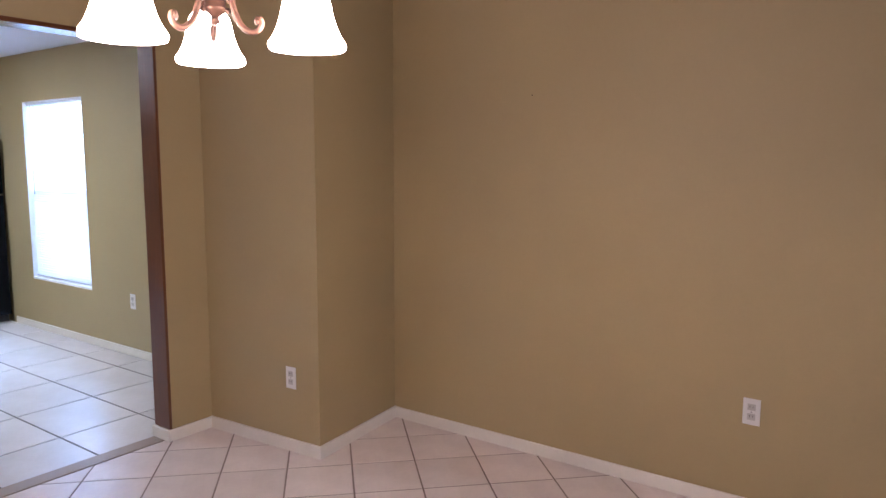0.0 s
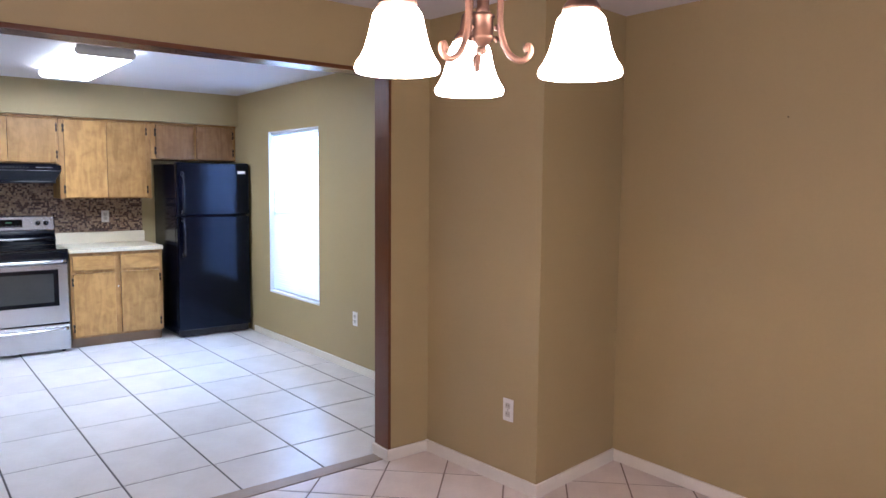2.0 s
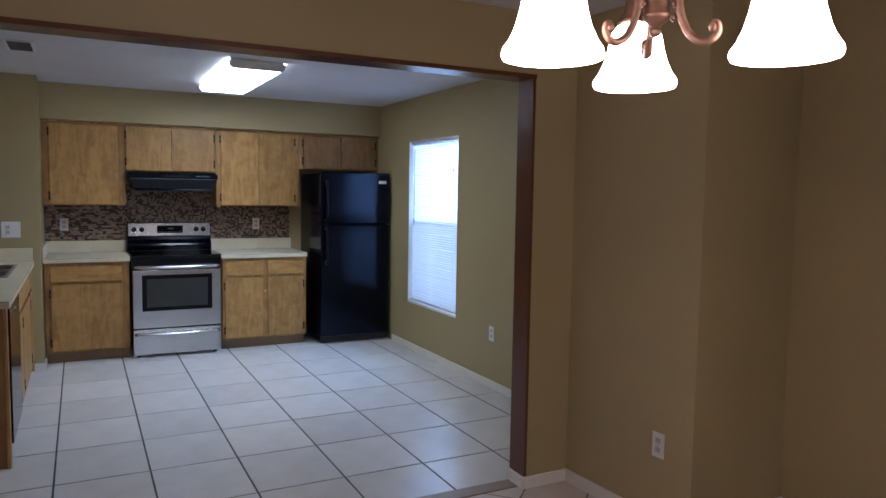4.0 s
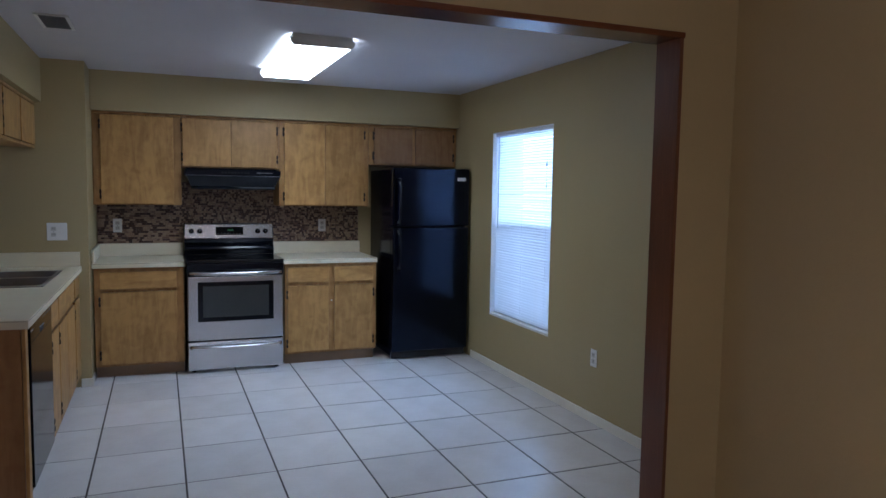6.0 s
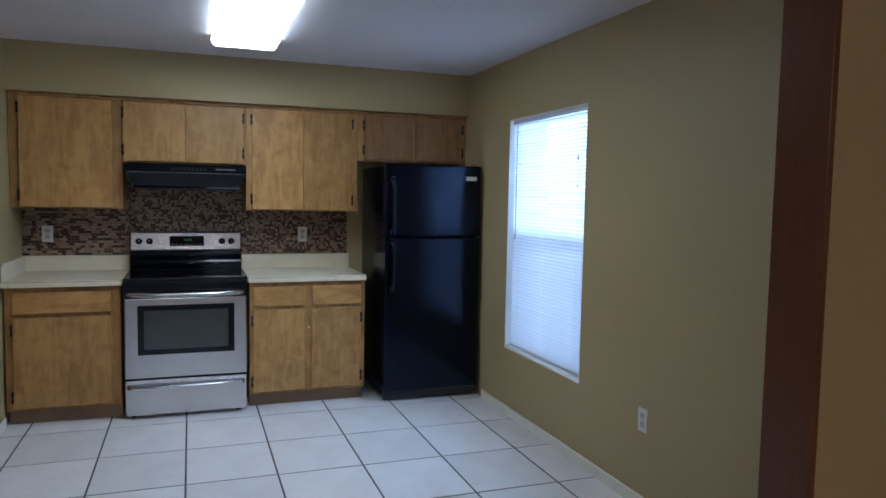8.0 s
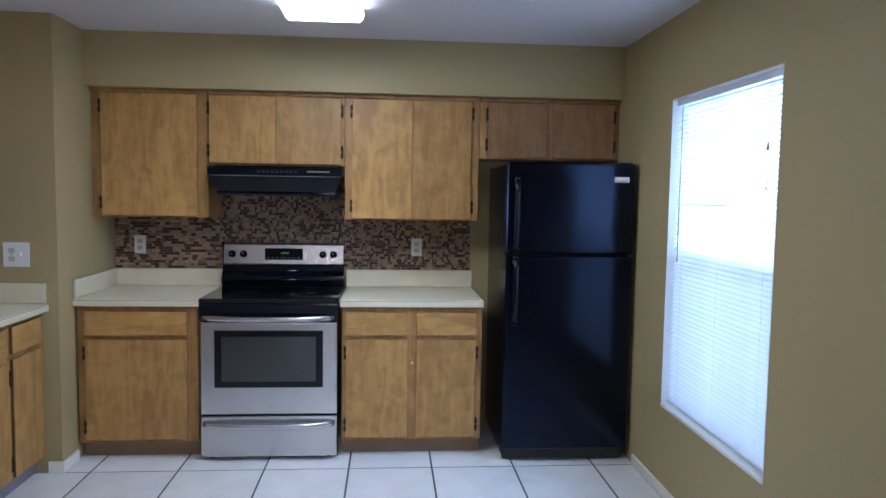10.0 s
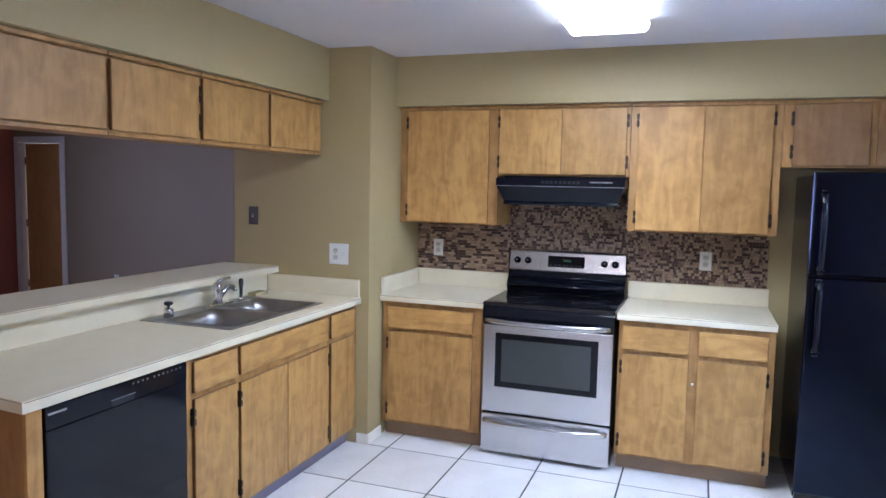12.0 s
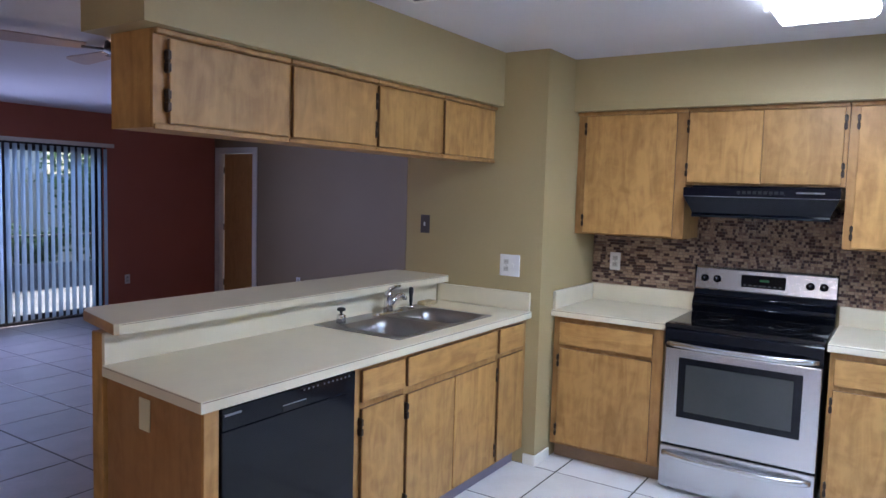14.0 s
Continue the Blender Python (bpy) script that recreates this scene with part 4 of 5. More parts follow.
part("bottom_rail", bx(W0 + 0.012, NY + 0.026, WZ0 + 0.026, W1 - 0.012, NY + 0.050, WZ0 + 0.040, 0.003), M_ALU, bl)
PITCH, SLW = 0.0215, 0.0252
slat_b = bmesh.new()
tilt = radians(52)
prof = []
for k in range(5):
    u = (k / 4 - 0.5) * SLW
    crown = 0.0016 * (1 - (2 * k / 4 - 1) ** 2)
    prof.append((u * math.cos(tilt) - crown * math.sin(tilt), u * math.sin(tilt) + crown * math.cos(tilt)))
xa, xb = W0 + 0.012, W1 - 0.012
rowa = [slat_b.verts.new((xa, a, c)) for a, c in prof]
rowb = [slat_b.verts.new((xb, a, c)) for a, c in prof]
for k in range(4):
    slat_b.faces.new((rowa[k], rowb[k], rowb[k + 1], rowa[k + 1]))
for f in slat_b.faces:
    f.smooth = True
slat_me = bpy.data.meshes.new("slat")
slat_b.to_mesh(slat_me)
slat_me.materials.append(M_SLAT)
z = WZ0 + 0.052
rs = random.Random(4)
while z < WZ1 - 0.035:
    s = new("slat", slat_me)
    s.parent = bl
    s.location = Vector((0, NY + 0.038, z)) - ORIGIN[bl]
    s.rotation_euler = (rs.uniform(-0.003, 0.003), rs.uniform(-0.0004, 0.0004), 0)
    z += PITCH
for fx in (0.12, 0.5, 0.88):
    x = W0 + fx * (W1 - W0)
    part("ladder_cord", bx(x - 0.0004, NY + 0.0245, WZ0 + 0.05, x + 0.0004, NY + 0.0252, WZ1 - 0.03), M_SLAT, bl)
part("cord_tassel", lathe(bmesh.new(), [(0.002, 0), (0.0065, 0.006), (0.005, 0.026), (0.002, 0.034)], (W1 - 0.105, NY + 0.012, 1.69), "z", 10), M_TASSEL, bl, "grey plastic cord tassel")
part("cord_tassel", lathe(bmesh.new(), [(0.0015, 0), (0.004, 0.005), (0.003, 0.014), (0.0015, 0.018)], (W1 - 0.105, NY + 0.012, 1.54), "z", 10), M_TASSEL, bl, "grey plastic cord tassel")
part("tilt_wand", tube(bmesh.new(), [(W0 + 0.085, NY + 0.018, WZ1 - 0.035), (W0 + 0.088, NY + 0.016, 1.20)], 0.0035, 6), M_TASSEL, bl, "clear grey tilt wand")
part("lift_cord", tube(bmesh.new(), [(W1 - 0.105, NY + 0.016, WZ1 - 0.03), (W1 - 0.105, NY + 0.013, 1.56)], 0.0006, 6), M_SLAT, bl)

# ---- kitchen ceiling light and vent ----
cl_ = thing("ceiling_light", (-5.79, 1.385, H), "white fluorescent wraparound ceiling light, lit", "ceiling light")
CX0, CX1, CY0, CY1 = -6.34, -5.00, 1.210, 1.590
def wrap_profile(bm, x0, x1, y0, y1, z0, z1):
    pts = [(y0, z1), (y0 + 0.004, z0 + 0.018), (y0 + 0.022, z0), (y1 - 0.022, z0), (y1 - 0.004, z0 + 0.018), (y1, z1)]
    a, b = [bm.verts.new((x0, y, z)) for y, z in pts], [bm.verts.new((x1, y, z)) for y, z in pts]
    bm.faces.new(a)
    bm.faces.new(b[::-1])
    for k in range(len(pts)):
        j = (k + 1) % len(pts)
        bm.faces.new((a[k], b[k], b[j], a[j]))
    return bm
part("housing", bx(CX0, CY0 + 0.01, H - 0.022, CX1, CY1 - 0.01, H - 0.001, 0.002), M_WHITE, cl_)
dif = part("diffuser", wrap_profile(bmesh.new(), CX0 + 0.014, CX1 - 0.014, CY0, CY1, H - 0.064, H - 0.022), M_TUBE, cl_, "glowing prismatic diffuser")
dif.data.materials.append(M_TUBE_SIDE)
for f in dif.data.polygons:
    f.material_index = 1 if abs(f.normal.y) > 0.5 else 0
for x0, x1 in ((CX0, CX0 + 0.013), (CX1 - 0.013, CX1)):
    part("end_cap", wrap_profile(bmesh.new(), x0, x1, CY0 - 0.002, CY1 + 0.002, H - 0.066, H - 0.0225), M_WHITE, cl_)

vent = thing("ceiling_vent", (-5.32, -0.035, H), "grey louvred air vent in the kitchen ceiling", "air vent")
VX0, VX1, VY0, VY1 = -5.48, -5.12, -0.105, 0.060
part("frame", tangle(bmesh.new(), (VX0, VY0, H - 0.008, VX1, VY0 + 0.018, H - 0.001), (VX0, VY1 - 0.018, H - 0.008, VX1, VY1, H - 0.001),
     (VX0, VY0 + 0.018, H - 0.008, VX0 + 0.018, VY1 - 0.018, H - 0.001), (VX1 - 0.018, VY0 + 0.018, H - 0.008, VX1, VY1 - 0.018, H - 0.001)), M_WHITE, vent)
part("backing", bx(VX0 + 0.018, VY0 + 0.018, H - 0.003, VX1 - 0.018, VY1 - 0.018, H - 0.001), M_SEAM, vent)
for i in range(12):
    x = VX0 + 0.03 + i * 0.0265
    part("louvre", bx(x, VY0 + 0.018, H - 0.008, x + 0.004, VY1 - 0.018, H - 0.0035), M_GREY, vent)

# ---- chandelier ----
CHX, CHY = -0.918, 1.133
ch = thing("chandelier", (CHX, CHY, H), "copper bronze chandelier with three lit white bell shades", "chandelier")
CS = 0.92


def column(rings):
    """Rings of the column, scaled and squashed about the barrel to fit the camera's view."""
    return [(r * CS, 1.852 + (z - 1.808) * (0.74 if z < 1.808 else 0.92)) for r, z in rings]


part("canopy", lathe(bmesh.new(), [(0.065, 0), (0.062, -0.012), (0.035, -0.030), (0.012, -0.040)], (CHX, CHY, H - 0.001), "z", 28), M_BRONZE, ch)
part("stem", lathe(bmesh.new(), [(0.011, 2.361), (0.011, 2.10)] + column([(0.018, 1.985), (0.020, 1.96), (0.015, 1.94), (0.0135, 1.82), (0.018, 1.805)]), (CHX, CHY, 0), "z", 20), M_BRONZE, ch)
part("barrel", lathe(bmesh.new(), column([(0.017, 1.808), (0.025, 1.803), (0.026, 1.798), (0.0225, 1.794), (0.0225, 1.752), (0.026, 1.748), (0.026, 1.742), (0.022, 1.737), (0.009, 1.724), (0.007, 1.720)]), (CHX, CHY, 0), "z", 28), M_BRONZE, ch)
part("finial", lathe(bmesh.new(), column([(0.004, 1.722), (0.009, 1.718), (0.0105, 1.711), (0.008, 1.704), (0.002, 1.700)]), (CHX, CHY, 0), "z", 18), M_BRONZE, ch)
part("pull_tag", bx(CHX - 0.010, CHY - 0.004, 1.742, CHX - 0.003, CHY - 0.001, 1.768, 0.001), M_BRONZE, ch, "small bronze tag")
SR, SZ0, SK = 0.196, 1.7195, 1.03
for ang in (146.9, 266.9, 26.9):
    c, s = math.cos(radians(ang)), math.sin(radians(ang))

    def at(r, z):
        return (CHX + r * c, CHY + r * s, z)
    top = SZ0 + 0.118
    prof2 = [(SR, top + 0.02), (SR, top + 0.06), (SR - 0.012, top + 0.12), (0.150, 2.03), (0.105, 2.04), (0.068, 2.005), (0.050, 1.950), (0.038, 1.885), (0.036, 1.835), (0.042, 1.798), (0.056, 1.770), (0.076, 1.757), (0.091, 1.760), (0.099, 1.771), (0.097, 1.782), (0.090, 1.783)]
    pv = [Vector(at(r, z)) for r, z in prof2]
    pts = []
    for i in range(len(pv) - 1):
        p0, p1, p2, p3 = pv[max(i - 1, 0)], pv[i], pv[i + 1], pv[min(i + 2, len(pv) - 1)]
        for q in range(4):
            u = q / 4
            pts.append(0.5 * ((2 * p1) + (p2 - p0) * u + (2 * p0 - 5 * p1 + 4 * p2 - p3) * u * u + (3 * p1 - p0 - 3 * p2 + p3) * u ** 3))
    pts.append(pv[-1])
    arm = part("arm", tube(bmesh.new(), pts, 0.0068, 10, 0.0062), M_BRONZE, ch)
    part("scroll_ball", lathe(bmesh.new(), [(0.003, -0.008), (0.006, -0.006), (0.0082, 0), (0.006, 0.006), (0.003, 0.008)], at(0.092, 1.778), "z", 14), M_BRONZE, arm)
    for z in (1.800, 1.822):
        part("tie_ball", lathe(bmesh.new(), [(0.002, -0.006), (0.0065, 0), (0.002, 0.006)], at(0.0285, z), "z", 10), M_BRONZE, arm)
    part("socket_cup", lathe(bmesh.new(), [(0.036, top + 0.001), (0.035, top + 0.008), (0.024, top + 0.024), (0.019, top + 0.055), (0.013, top + 0.062)], (CHX + SR * c, CHY + SR * s, 0), "z", 22), M_BRONZE, arm)
    rings = [(0.0735, 0.0), (0.0760, 0.0075), (0.0745, 0.0155), (0.0660, 0.0295), (0.0580, 0.0495), (0.0515, 0.0745), (0.0470, 0.0995), (0.0430, 0.1175), (0.0360, 0.1285), (0.0280, 0.134)]
    rings = [(r * SK, SZ0 + z * 0.88) for r, z in rings]
    part("shade", lathe(bmesh.new(), [(rings[0][0] - 0.003, rings[0][1] + 0.001)] + rings, (CHX + SR * c, CHY + SR * s, 0), "z", 26, cap=False), M_SHADE, ch, "lit white opal glass bell shade")

# ---- unseen dining room window, added for daylight ----
dwn = tagged(new("window_2"), "unseen white framed dining room window, added for cool daylight", "window", kind="structure")
dwn.location = (2.4, 0.65, 0.9)
ORIGIN[dwn] = Vector(dwn.location)
part("window_frame", tangle(bmesh.new(), (2.46, -0.299, 0.901, 2.50, -0.26, 2.099), (2.46, 1.56, 0.901, 2.50, 1.599, 2.099), (2.46, -0.26, 0.901, 2.50, 1.56, 0.94), (2.46, -0.26, 2.06, 2.50, 1.56, 2.099)), M_ALU, dwn)
g = part("pane", bx(2.475, -0.26, 0.941, 2.480, 1.56, 2.059), M_GLASS, dwn)
g.visible_shadow = False

# ---- living room beyond the bar ----
d1 = tagged(new("door_1"), "white framed doorway with a closed orange-brown wooden door", "door", kind="structure")
d1.location = (LX, (D0 + D1) / 2, 0)
ORIGIN[d1] = Vector(d1.location)
part("door_frame", tangle(bmesh.new(), (LX - 0.12, D0, 0, LX + 0.015, D0 + 0.018, 2.022), (LX - 0.12, D1 - 0.018, 0, LX + 0.015, D1, 2.022), (LX - 0.12, D0, 2.022, LX + 0.015, D1, 2.039)), M_TRIM, d1)
part("door_casing", tangle(bmesh.new(), (LX + 0.001, D0 - 0.065, 0, LX + 0.018, D0 - 0.001, 2.10), (LX + 0.001, D1 + 0.001, 0, LX + 0.018, D1 + 0.062, 2.10), (LX + 0.001, D0 - 0.001, 2.041, LX + 0.018, D1 + 0.001, 2.10)), M_TRIM, d1)
M_DOOR = wood("orange_brown_door_veneer", (0.50, 0.245, 0.078), (0.42, 0.195, 0.058), rough=0.4)
lf = part("door_leaf", bx(LX - 0.10, D0 + 0.03, 0.01, LX - 0.065, D1 - 0.021, 2.018, 0.002), M_DOOR, d1, "orange-brown flush wooden door leaf")
for z in (0.25, 1.02, 1.80):
    part("door_hinge", bx(LX - 0.066, D0 + 0.018, z - 0.045, LX - 0.055, D0 + 0.034, z + 0.045, 0.002), M_HINGE, d1)

sl = tagged(new("sliding_door_1"), "bronze framed sliding glass patio door behind open vertical blinds", "sliding door", kind="structure")
sl.location = ((S0 + S1) / 2, LY, 0)
ORIGIN[sl] = Vector(sl.location)
SM = -6.66
part("track_frame", tangle(bmesh.new(), (S0, LY - 0.115, 0, S0 + 0.03, LY - 0.02, SZ), (S1 - 0.03, LY - 0.115, 0, S1, LY - 0.02, SZ), (S0 + 0.03, LY - 0.115, SZ - 0.03, S1 - 0.03, LY - 0.02, SZ), (S0 + 0.03, LY - 0.115, 0.0, S1 - 0.03, LY - 0.02, 0.025)), M_DARKALU, sl)
for a, b, y in ((S0 + 0.031, SM + 0.025, LY - 0.085), (SM - 0.025, -5.68, LY - 0.045), (-5.72, S1 - 0.031, LY - 0.085)):
    part("door_panel", tangle(bmesh.new(), (a, y - 0.015, 0.026, a + 0.05, y + 0.015, SZ - 0.031), (b - 0.05, y - 0.015, 0.026, b, y + 0.015, SZ - 0.031), (a + 0.05, y - 0.015, 0.026, b - 0.05, y + 0.015, 0.09), (a + 0.05, y - 0.015, SZ - 0.09, b - 0.05, y + 0.015, SZ - 0.031)), M_DARKALU, sl)
    g = part("pane", bx(a + 0.051, y - 0.003, 0.091, b - 0.051, y + 0.003, SZ - 0.091), M_GLASS, sl)
    g.visible_shadow = False

vb = thing("vertical_blind", ((S0 + S1) / 2, LY + 0.08, 2.0), "white vertical blind with its vanes turned open", "blind")
part("head_rail", bx(S0 - 0.10, LY + 0.02, 1.995, S1 + 0.08, LY + 0.075, 2.04, 0.004), M_TRIM, vb)
vane = bmesh.new()
pr = []
for k in range(5):
    u = (k / 4 - 0.5) * 0.086
    pr.append((0.005 * (1 - (2 * k / 4 - 1) ** 2), u))
lo = [vane.verts.new((a, b, 0.05)) for a, b in pr]
hi = [vane.verts.new((a, b, 1.975)) for a, b in pr]
for k in range(4):
    vane.faces.new((lo[k], lo[k + 1], hi[k + 1], hi[k]))
for f in vane.faces:
    f.smooth = True
vane_me = bpy.data.meshes.new("vane")
vane.to_mesh(vane_me)
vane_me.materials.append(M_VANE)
clip = bmesh.new()
box(clip, -0.006, -0.012, 1.973, 0.006, 0.012, 1.996)
clip_me = bpy.data.meshes.new("vane_clip")
clip.to_mesh(clip_me)
clip_me.materials.append(M_PLASTIC)
rv = random.Random(7)
x = S0 + 0.0
while x < S1 + 0.02:
    for nm, me in (("vane", vane_me), ("vane_clip", clip_me)):
        o = new(nm, me)
        o.parent = vb
        o.location = Vector((x, LY + 0.048, 0)) - ORIGIN[vb]
        o.rotation_euler = (0, 0, radians(-55 + rv.uniform(-5, 5)))
    x += 0.078

M_BLADE = mat("pale_fan_blade", (0.50, 0.38, 0.36), 0.5, vary=0.1)
fan = thing("ceiling_fan", (-5.325, -1.973, H), "dark ceiling fan with a lit globe", "ceiling fan")
FX, FY = -5.325, -1.973
part("canopy", lathe(bmesh.new(), [(0.085, -0.001), (0.08, -0.02), (0.05, -0.029), (0.045, -0.031)], (FX, FY, H), "z", 22), M_HINGE, fan)
part("motor", lathe(bmesh.new(), [(0.06, -0.031), (0.12, -0.04), (0.13, -0.09), (0.09, -0.115), (0.05, -0.119)], (FX, FY, H), "z", 26), M_HINGE, fan)
part("globe", lathe(bmesh.new(), [(0.02, -0.120), (0.028, -0.126), (0.032, -0.138), (0.026, -0.154), (0.010, -0.162)], (FX, FY, H), "z", 22), M_FAN, fan, "lit glass globe")
for k in range(5):
    a = radians(50 + 72 * k)
    b = bmesh.new()
    box(b, 0.13, -0.012, -0.006, 0.24, 0.012, 0.0, 0.001)
    arm_b = b
    m = Matrix.Translation((FX, FY, H - 0.082)) @ Matrix.Rotation(a, 4, "Z") @ Matrix.Rotation(radians(10), 4, "X")
    bmesh.ops.transform(b, matrix=m, verts=b.verts)
    part("blade_arm", b, M_HINGE, fan)
    b = prism(bmesh.new(), [(0.22, -0.045), (0.60, -0.068), (0.64, -0.05), (0.65, 0.0), (0.64, 0.05), (0.60, 0.068), (0.22, 0.045)], 0.001, 0.008)
    bmesh.ops.transform(b, matrix=m, verts=b.verts)
    part("blade", b, M_BLADE, fan, "pale fan blade")

# ---- outside ----
M_PATIO = mat("patio_concrete", (0.34, 0.34, 0.33), 0.8, vary=0.3, scale=2, bump=0.4)
M_EARTH = mat("garden_ground", (0.07, 0.085, 0.035), 0.95, vary=0.3, scale=1.5, bump=0.6)
M_FENCE = mat("weathered_fence_board", (0.74, 0.70, 0.64), 0.8, vary=0.15, scale=3)
M_LEAF = sheer("shrub_leaf", (0.12, 0.21, 0.10), 0.35, 0.5)
M_BARK = mat("shrub_bark", (0.10, 0.075, 0.05), 0.9, vary=0.2)
M_HOUSE = mat("white_siding", (0.75, 0.76, 0.78), 0.6)
M_ROOF = mat("grey_roof", (0.16, 0.15, 0.15), 0.9)
M_DARKWALL = mat("dark_patio_wall", (0.05, 0.07, 0.10), 0.7)
setting("ground", bx(-300, -300, -0.30, 300, LY - 0.12, -0.08), M_EARTH, "garden ground behind the house", "ground")
setting("ground_front", bx(-300, LY - 0.12, -0.30, 300, 300, -0.08), M_EARTH, "ground round the house", "ground")
setting("patio", bx(-10.5, -8.9, -0.08, -3.5, LY - 0.13, -0.02), M_PATIO, "sunlit concrete patio", "patio")
half = thing("patio_half_wall", (-7.2, -8.95, -0.08), "low dark screened patio wall with a rail", "low wall")
part("panel", bx(-10.5, -8.99, -0.08, -3.5, -8.91, 0.36, 0.004), M_DARKWALL, half)
part("rail", bx(-10.5, -8.98, 0.75, -3.5, -8.93, 0.79, 0.004), M_DARKALU, half)
for px_ in (-10.4, -8.9, -7.4, -5.9, -4.4):
    part("post", bx(px_ - 0.03, -8.98, 0.361, px_ + 0.03, -8.93, 2.5, 0.003), M_DARKALU, half)
fence = thing("wooden_fence", (-7.5, -12.5, -0.08), "weathered wooden board fence behind the garden", "fence")
rf = random.Random(3)
x = -13.0
while x < -3.0:
    part("board", bx(x, -12.53, -0.08, x + 0.138, -12.51, 1.72 + rf.uniform(-0.02, 0.02), 0.002), M_FENCE, fence)
    x += 0.146
for z in (0.3, 1.4):
    part("fence_rail", bx(-13, -12.57, z, -3, -12.531, z + 0.09), M_FENCE, fence)
hs = thing("neighbour_house", (-9.0, -20, -0.08), "white house with a grey roof behind the fence", "house")
part("wall", bx(-14, -26, -0.08, -5.5, -20, 3.0), M_HOUSE, hs)
part("roof", profile_y(bmesh.new(), [(-14.6, 3.0), (-4.9, 3.0), (-9.75, 5.2)], -26.4, -19.6), M_ROOF, hs)
for wx in (-12.0, -9.2, -7.0):
    w = part("window", bx(wx - 0.45, -19.999, 1.1, wx + 0.45, -19.95, 2.2), M_ALU, hs)
    part("pane", bx(wx - 0.38, -19.949, 1.17, wx + 0.38, -19.94, 2.13), M_DARKWALL, w)


def shrub(at, r, h, seed, n):
    """A many-stemmed shrub: tapered stems and loose clumps of small leaves."""
    rr = random.Random(seed)
    s = thing("shrub", at, "leafy green garden shrub in front of the fence", "shrub", "garden shrubs")
    st, lv = bmesh.new(), bmesh.new()
    ends = []
    for k in range(9):
        a, lean = rr.uniform(0, 6.28), rr.uniform(0.2, 0.9)
        p = [Vector(at) + Vector((0.05 * math.cos(a), 0.05 * math.sin(a), 0))]
        hh = h * rr.uniform(0.6, 1.0)
        for q in range(1, 6):
            u = q / 5
            p.append(Vector(at) + Vector((r * lean * u ** 1.3 * math.cos(a) + rr.uniform(-.04, .04), r * lean * u ** 1.3 * math.sin(a) + rr.uniform(-.04, .04), hh * u)))
        tube(st, p, 0.022, 6, 0.006)
        ends += p[2:]
    for _ in range(n):
        c = rr.choice(ends) + Vector((rr.gauss(0, r * 0.22), rr.gauss(0, r * 0.22), rr.gauss(0, h * 0.09)))
        d = Vector((rr.uniform(-1, 1), rr.uniform(-1, 1), rr.uniform(-0.6, 0.6))).normalized()
        w = d.orthogonal().normalized()
        L_, W_ = rr.uniform(0.05, 0.10), rr.uniform(0.02, 0.035)
        v = [lv.verts.new(c + q) for q in (-d * L_, w * W_, d * L_, -w * W_)]
        lv.faces.new(v)
    part("stems", st, M_BARK, s)
    part("foliage", lv, M_LEAF, s)


shrub((-10.35, -10.9, -0.08), 0.9, 2.5, 1, 2600)
shrub((-9.6, -11.6, -0.08), 0.55, 0.8, 2, 1200)
shrub((-8.7, -11.6, -0.08), 0.55, 0.75, 3, 1100)
shrub((-11.3, -11.3, -0.08), 1.0, 3.1, 4, 2400)
shrub((-7.8, -11.7, -0.08), 0.55, 0.8, 5, 1100)

# ---- mosaic splashback ----
mz = tagged(new("splashback_mosaic"), "brown and red glass and stone mosaic splashback", "splashback", kind="structure")
mz.location = (WX, 1.12, 1.017)
ORIGIN[mz] = Vector(mz.location)
ZONES = [(0.002, 0.664, 1.018, 1.350), (0.664, 1.458, 1.018, 1.546), (1.458, 2.252, 1.018, 1.348)]
bkg = bmesh.new()
for y0, y1, z0, z1 in ZONES:
    box(bkg, WX + 0.0005, y0, z0, WX + 0.004, y1, z1)
part("mortar_bed", bkg, M_MGROUT, mz)
rm = random.Random(11)
verts, faces, shared = [], [], {}
RH, E = 0.0172, 0.0012
QUADS = [(4, 5, 6, 7), (0, 1, 5, 4), (1, 2, 6, 5), (2, 3, 7, 6), (3, 0, 4, 7)]


def mosaic_box(w):
    """The corners of one tile of width w, from its lower corner."""
    h = RH - 0.0022
    return [(0, 0, 0), (0, w, 0), (0, w, h), (0, 0, h), (0.0036, E, E), (0.0036, w - E, E), (0.0036, w - E, h - E), (0.0036, E, h - E)]


singles, z = 0, 1.0185
while z + RH < 1.547:
    y = 0.004 - rm.choice((0, 0.0086, 0.0172))
    while y < 2.250:
        w = rm.choice((0.0172, 0.0172, 0.0172, 0.0125, 0.0172, 0.0344) if y > 0.62 else (0.0172, 0.0258, 0.0344, 0.0344, 0.0516))
        a, b = max(y, 0.004), min(y + w - 0.0022, 2.250)
        zone_top = 1.546 if 0.664 < (a + b) / 2 < 1.458 else 1.348
        if b - a > 0.004 and z + RH - 0.002 < zone_top:
            if a > 1.46 and b - a > 0.012 and singles < 300:
                k = round(b - a, 4)
                if k not in shared:
                    shared[k] = bpy.data.meshes.new("mosaic_tile")
                    shared[k].from_pydata(mosaic_box(k), [], QUADS)
                    shared[k].materials.append(M_MOSAIC_ONE)
                o = new("mosaic_tile", shared[k])
                o.parent = mz
                o.location = Vector((WX + 0.004, a, z)) - ORIGIN[mz]
                singles += 1
            else:
                i = len(verts)
                verts += [(WX + 0.004 + p, a + q, z + s) for p, q, s in mosaic_box(b - a)]
                faces += [tuple(i + n for n in f) for f in QUADS]
        y += w
    z += RH
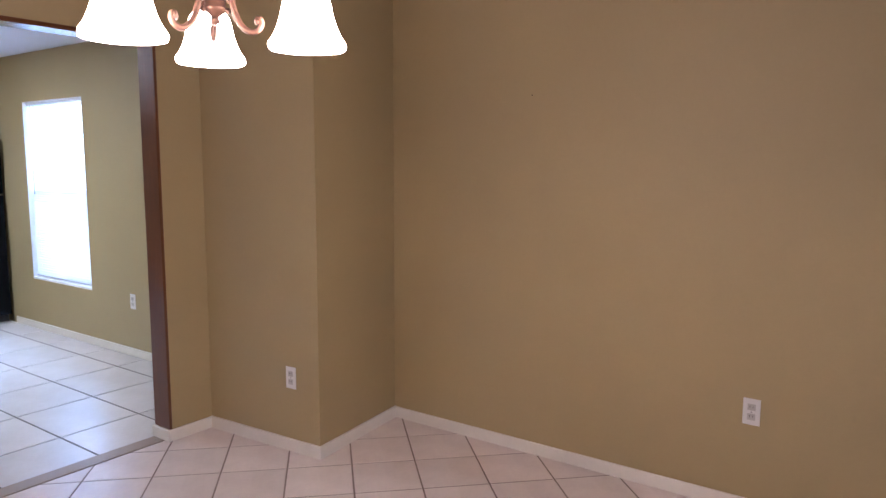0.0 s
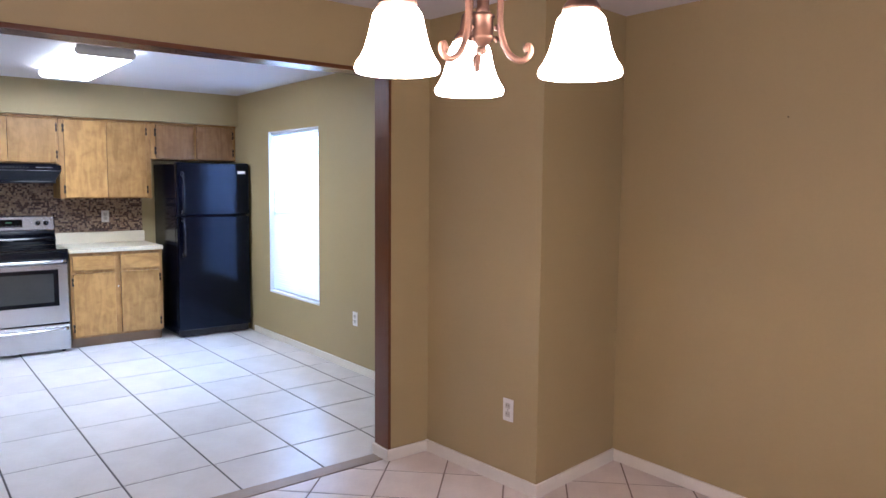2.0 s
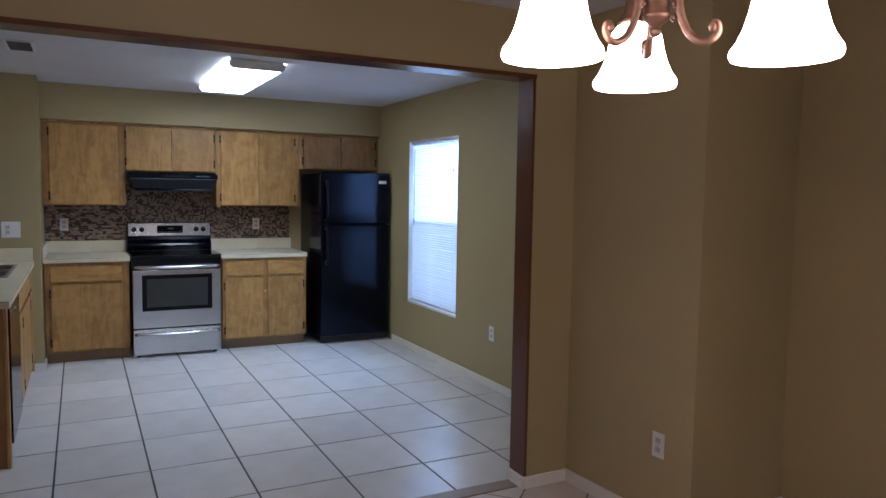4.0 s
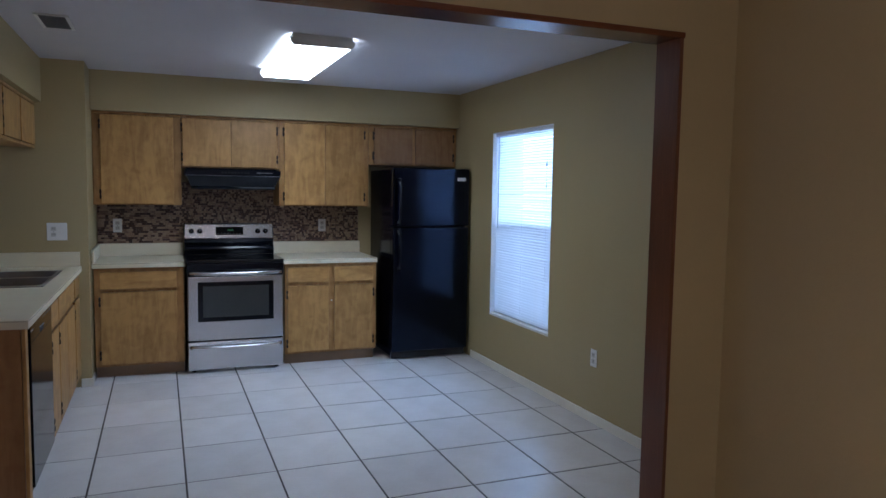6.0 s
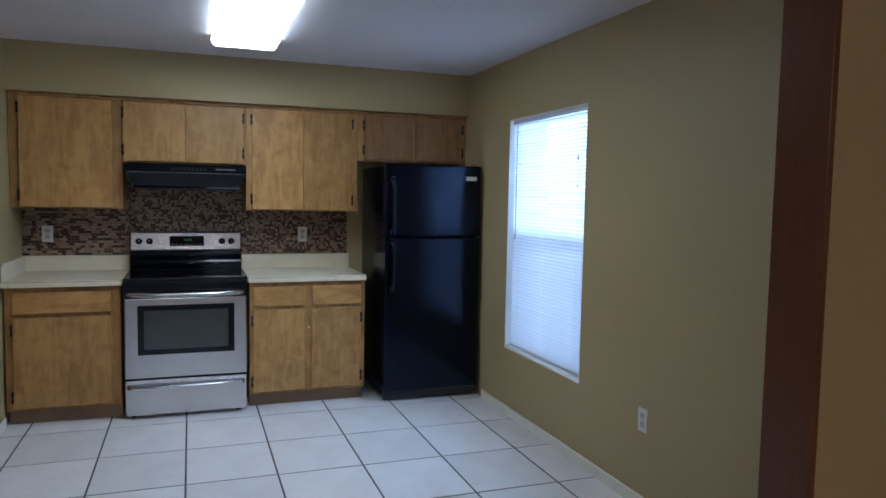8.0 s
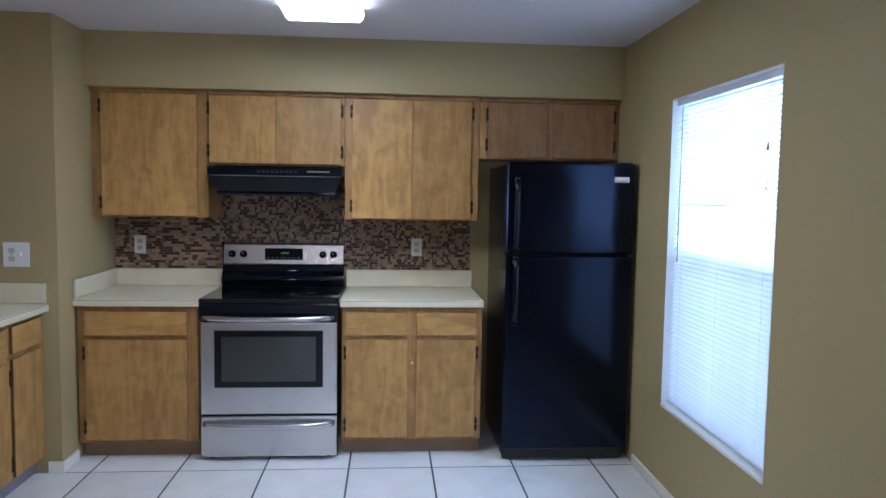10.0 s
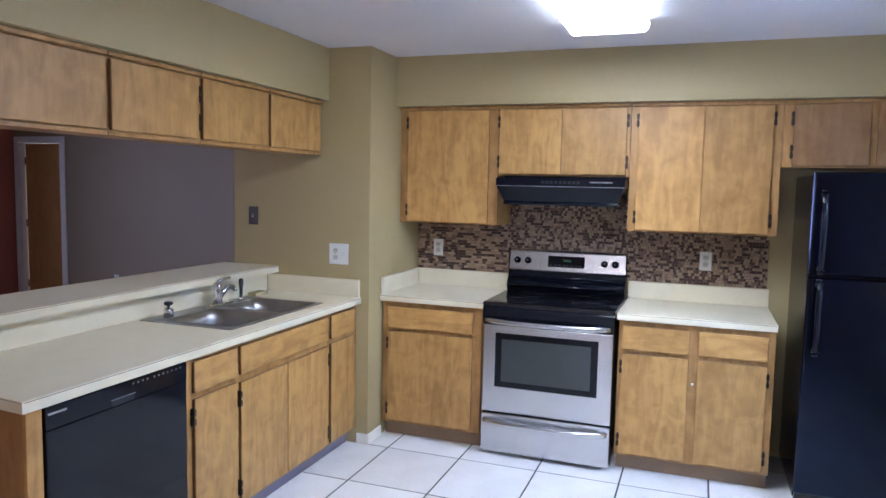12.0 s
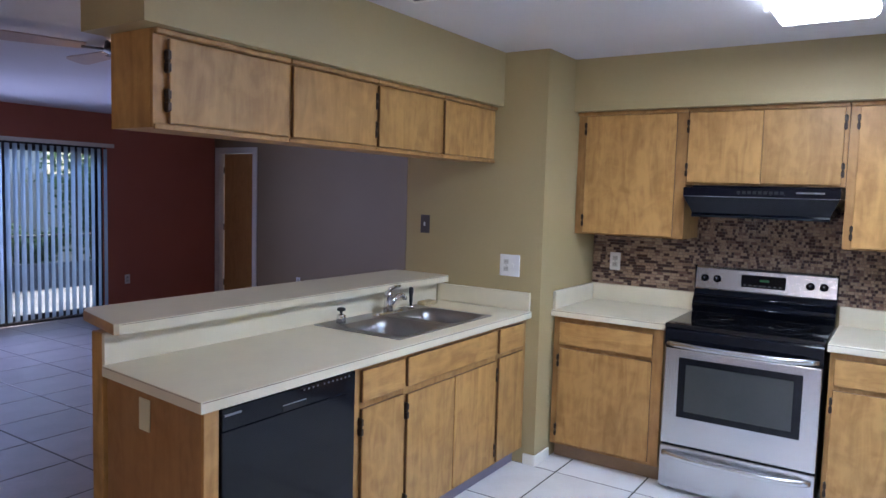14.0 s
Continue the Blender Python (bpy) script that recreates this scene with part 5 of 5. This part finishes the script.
me = bpy.data.meshes.new("mosaic_tiles")
me.from_pydata([tuple(Vector(v) - ORIGIN[mz]) for v in verts], [], faces)
me.materials.append(M_MOSAIC)
mos = new("mosaic_tiles", me)
mos.parent = mz
tagged(mos, "small rectangular brown, tan and dark red mosaic tiles", kind="stuff")

# ---- floors, tile by tile ----
floor = lone("floor", tangle(bmesh.new(), (LX - 0.12, LY - 0.12, -0.12, DX - 0.13, NY + 0.12, -0.0025)), M_GROUT, (0, 0, 0), "white glazed kitchen floor tiles with dark joints", "floor", kind="structure")
dfloor = lone("dining_floor", bx(DX - 0.13, -2.72, -0.12, 2.52, DN + 0.12, -0.0025), M_DGROUT, (0, 0, 0), "pinkish white dining room floor tiles laid on the diagonal", "floor", kind="structure")
setting("threshold_strip", bx(DX - 0.13, -2.6, -0.0024, DX - 0.035, JY0 - 0.001, 0.004, 0.002), M_STRIP, "taupe strip between the two tiled floors", "threshold")
BE = 0.0022


def tile_mesh(poly, material):
    """A tile with eased edges, its top 0, from an outline about its own middle."""
    cx, cy_ = sum(p[0] for p in poly) / len(poly), sum(p[1] for p in poly) / len(poly)
    n = len(poly)
    v = [(x, y, -0.006) for x, y in poly] + [(x, y, -0.0012) for x, y in poly]
    for x, y in poly:
        d = math.hypot(x - cx, y - cy_) or 1
        v.append((x - (x - cx) / d * BE * 1.4, y - (y - cy_) / d * BE * 1.4, 0.0))
    f = [tuple(range(2 * n, 3 * n))]
    for k in range(n):
        j = (k + 1) % n
        f += [(k, j, n + j, n + k), (n + k, n + j, 2 * n + j, 2 * n + k)]
    t = bpy.data.meshes.new("tile")
    t.from_pydata(v, [], f)
    t.materials.append(material)
    return t


TX, TY, TX0, TY0, G = 0.5202, 0.4578, -5.06, 0.140, 0.010
cache, rt = {}, random.Random(5)
for i in range(-15, 8):
    for j in range(-10, 5):
        x0, x1 = TX0 + j * TX + G / 2, TX0 + (j + 1) * TX - G / 2
        y0, y1 = TY0 + i * TY + G / 2, TY0 + (i + 1) * TY - G / 2
        x0, x1, y0, y1 = max(x0, LX), min(x1, DX - 0.132), max(y0, LY), min(y1, NY)
        if x1 - x0 < 0.02 or y1 - y0 < 0.02 or (x1 < WX and y0 > -0.9):
            continue
        # Tiles beyond the bar take the dimmed copy.
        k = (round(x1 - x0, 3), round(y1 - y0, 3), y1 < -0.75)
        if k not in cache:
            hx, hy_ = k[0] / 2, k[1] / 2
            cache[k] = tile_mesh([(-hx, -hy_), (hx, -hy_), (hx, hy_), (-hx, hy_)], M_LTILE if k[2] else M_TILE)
        o = new("tile", cache[k])
        o.parent = floor
        o.location = ((x0 + x1) / 2, (y0 + y1) / 2, 0)
        o.rotation_euler = (rt.uniform(-0.0012, 0.0012), rt.uniform(-0.0012, 0.0012), 0)


def clip_poly(poly, keep, cut):
    out = []
    for k in range(len(poly)):
        a, b = poly[k], poly[(k + 1) % len(poly)]
        ia, ib = keep(a), keep(b)
        if ia:
            out.append(a)
        if ia != ib:
            out.append(cut(a, b))
    return out


DP, DG = 0.2226, 0.0085
full = None
EDGES = ((0, DX - 0.032, 1), (0, 2.388, -1), (1, -2.588, 1), (1, DN - 0.001, -1))
h = DP * 1.0 - DG * 0.707
diamond = [(h, 0), (0, h), (-h, 0), (0, -h)]
for i in range(-32, 20):
    for j in range(-26, 26):
        # joints cross at (-1.985, 2.655); the tile's middle lies one half diagonal above
        cx, cy_ = -1.985 + (i - j) * DP, 2.655 + (i + j + 1) * DP
        if cx < -2.24 - DP - 0.05 and cy_ > 2.64 + DP + 0.05:
            continue
        p = [(cx + a, cy_ + b) for a, b in diamond]
        for ax, lim, way in EDGES:
            p = clip_poly(p, lambda q: (q[ax] - lim) * way >= 0,
                          lambda a, b: tuple(a[k] + (b[k] - a[k]) * (lim - a[ax]) / (b[ax] - a[ax]) for k in (0, 1)))
            if len(p) < 3:
                break
        if len(p) < 3 or min(max(q[k] for q in p) - min(q[k] for q in p) for k in (0, 1)) < 0.02:
            continue
        if len(p) == 4 and abs(max(q[0] for q in p) - min(q[0] for q in p) - 2 * h) < 1e-6 and abs(max(q[1] for q in p) - min(q[1] for q in p) - 2 * h) < 1e-6:
            full = full or tile_mesh(diamond, M_DTILE)
            o = new("tile", full)
            o.location = (cx, cy_, 0)
            o.rotation_euler = (rt.uniform(-0.002, 0.002), rt.uniform(-0.002, 0.002), 0)
        else:
            mx, my = sum(q[0] for q in p) / len(p), sum(q[1] for q in p) / len(p)
            o = new("tile", tile_mesh([(a - mx, b - my) for a, b in p], M_DTILE))
            o.location = (mx, my, 0)
        o.parent = dfloor
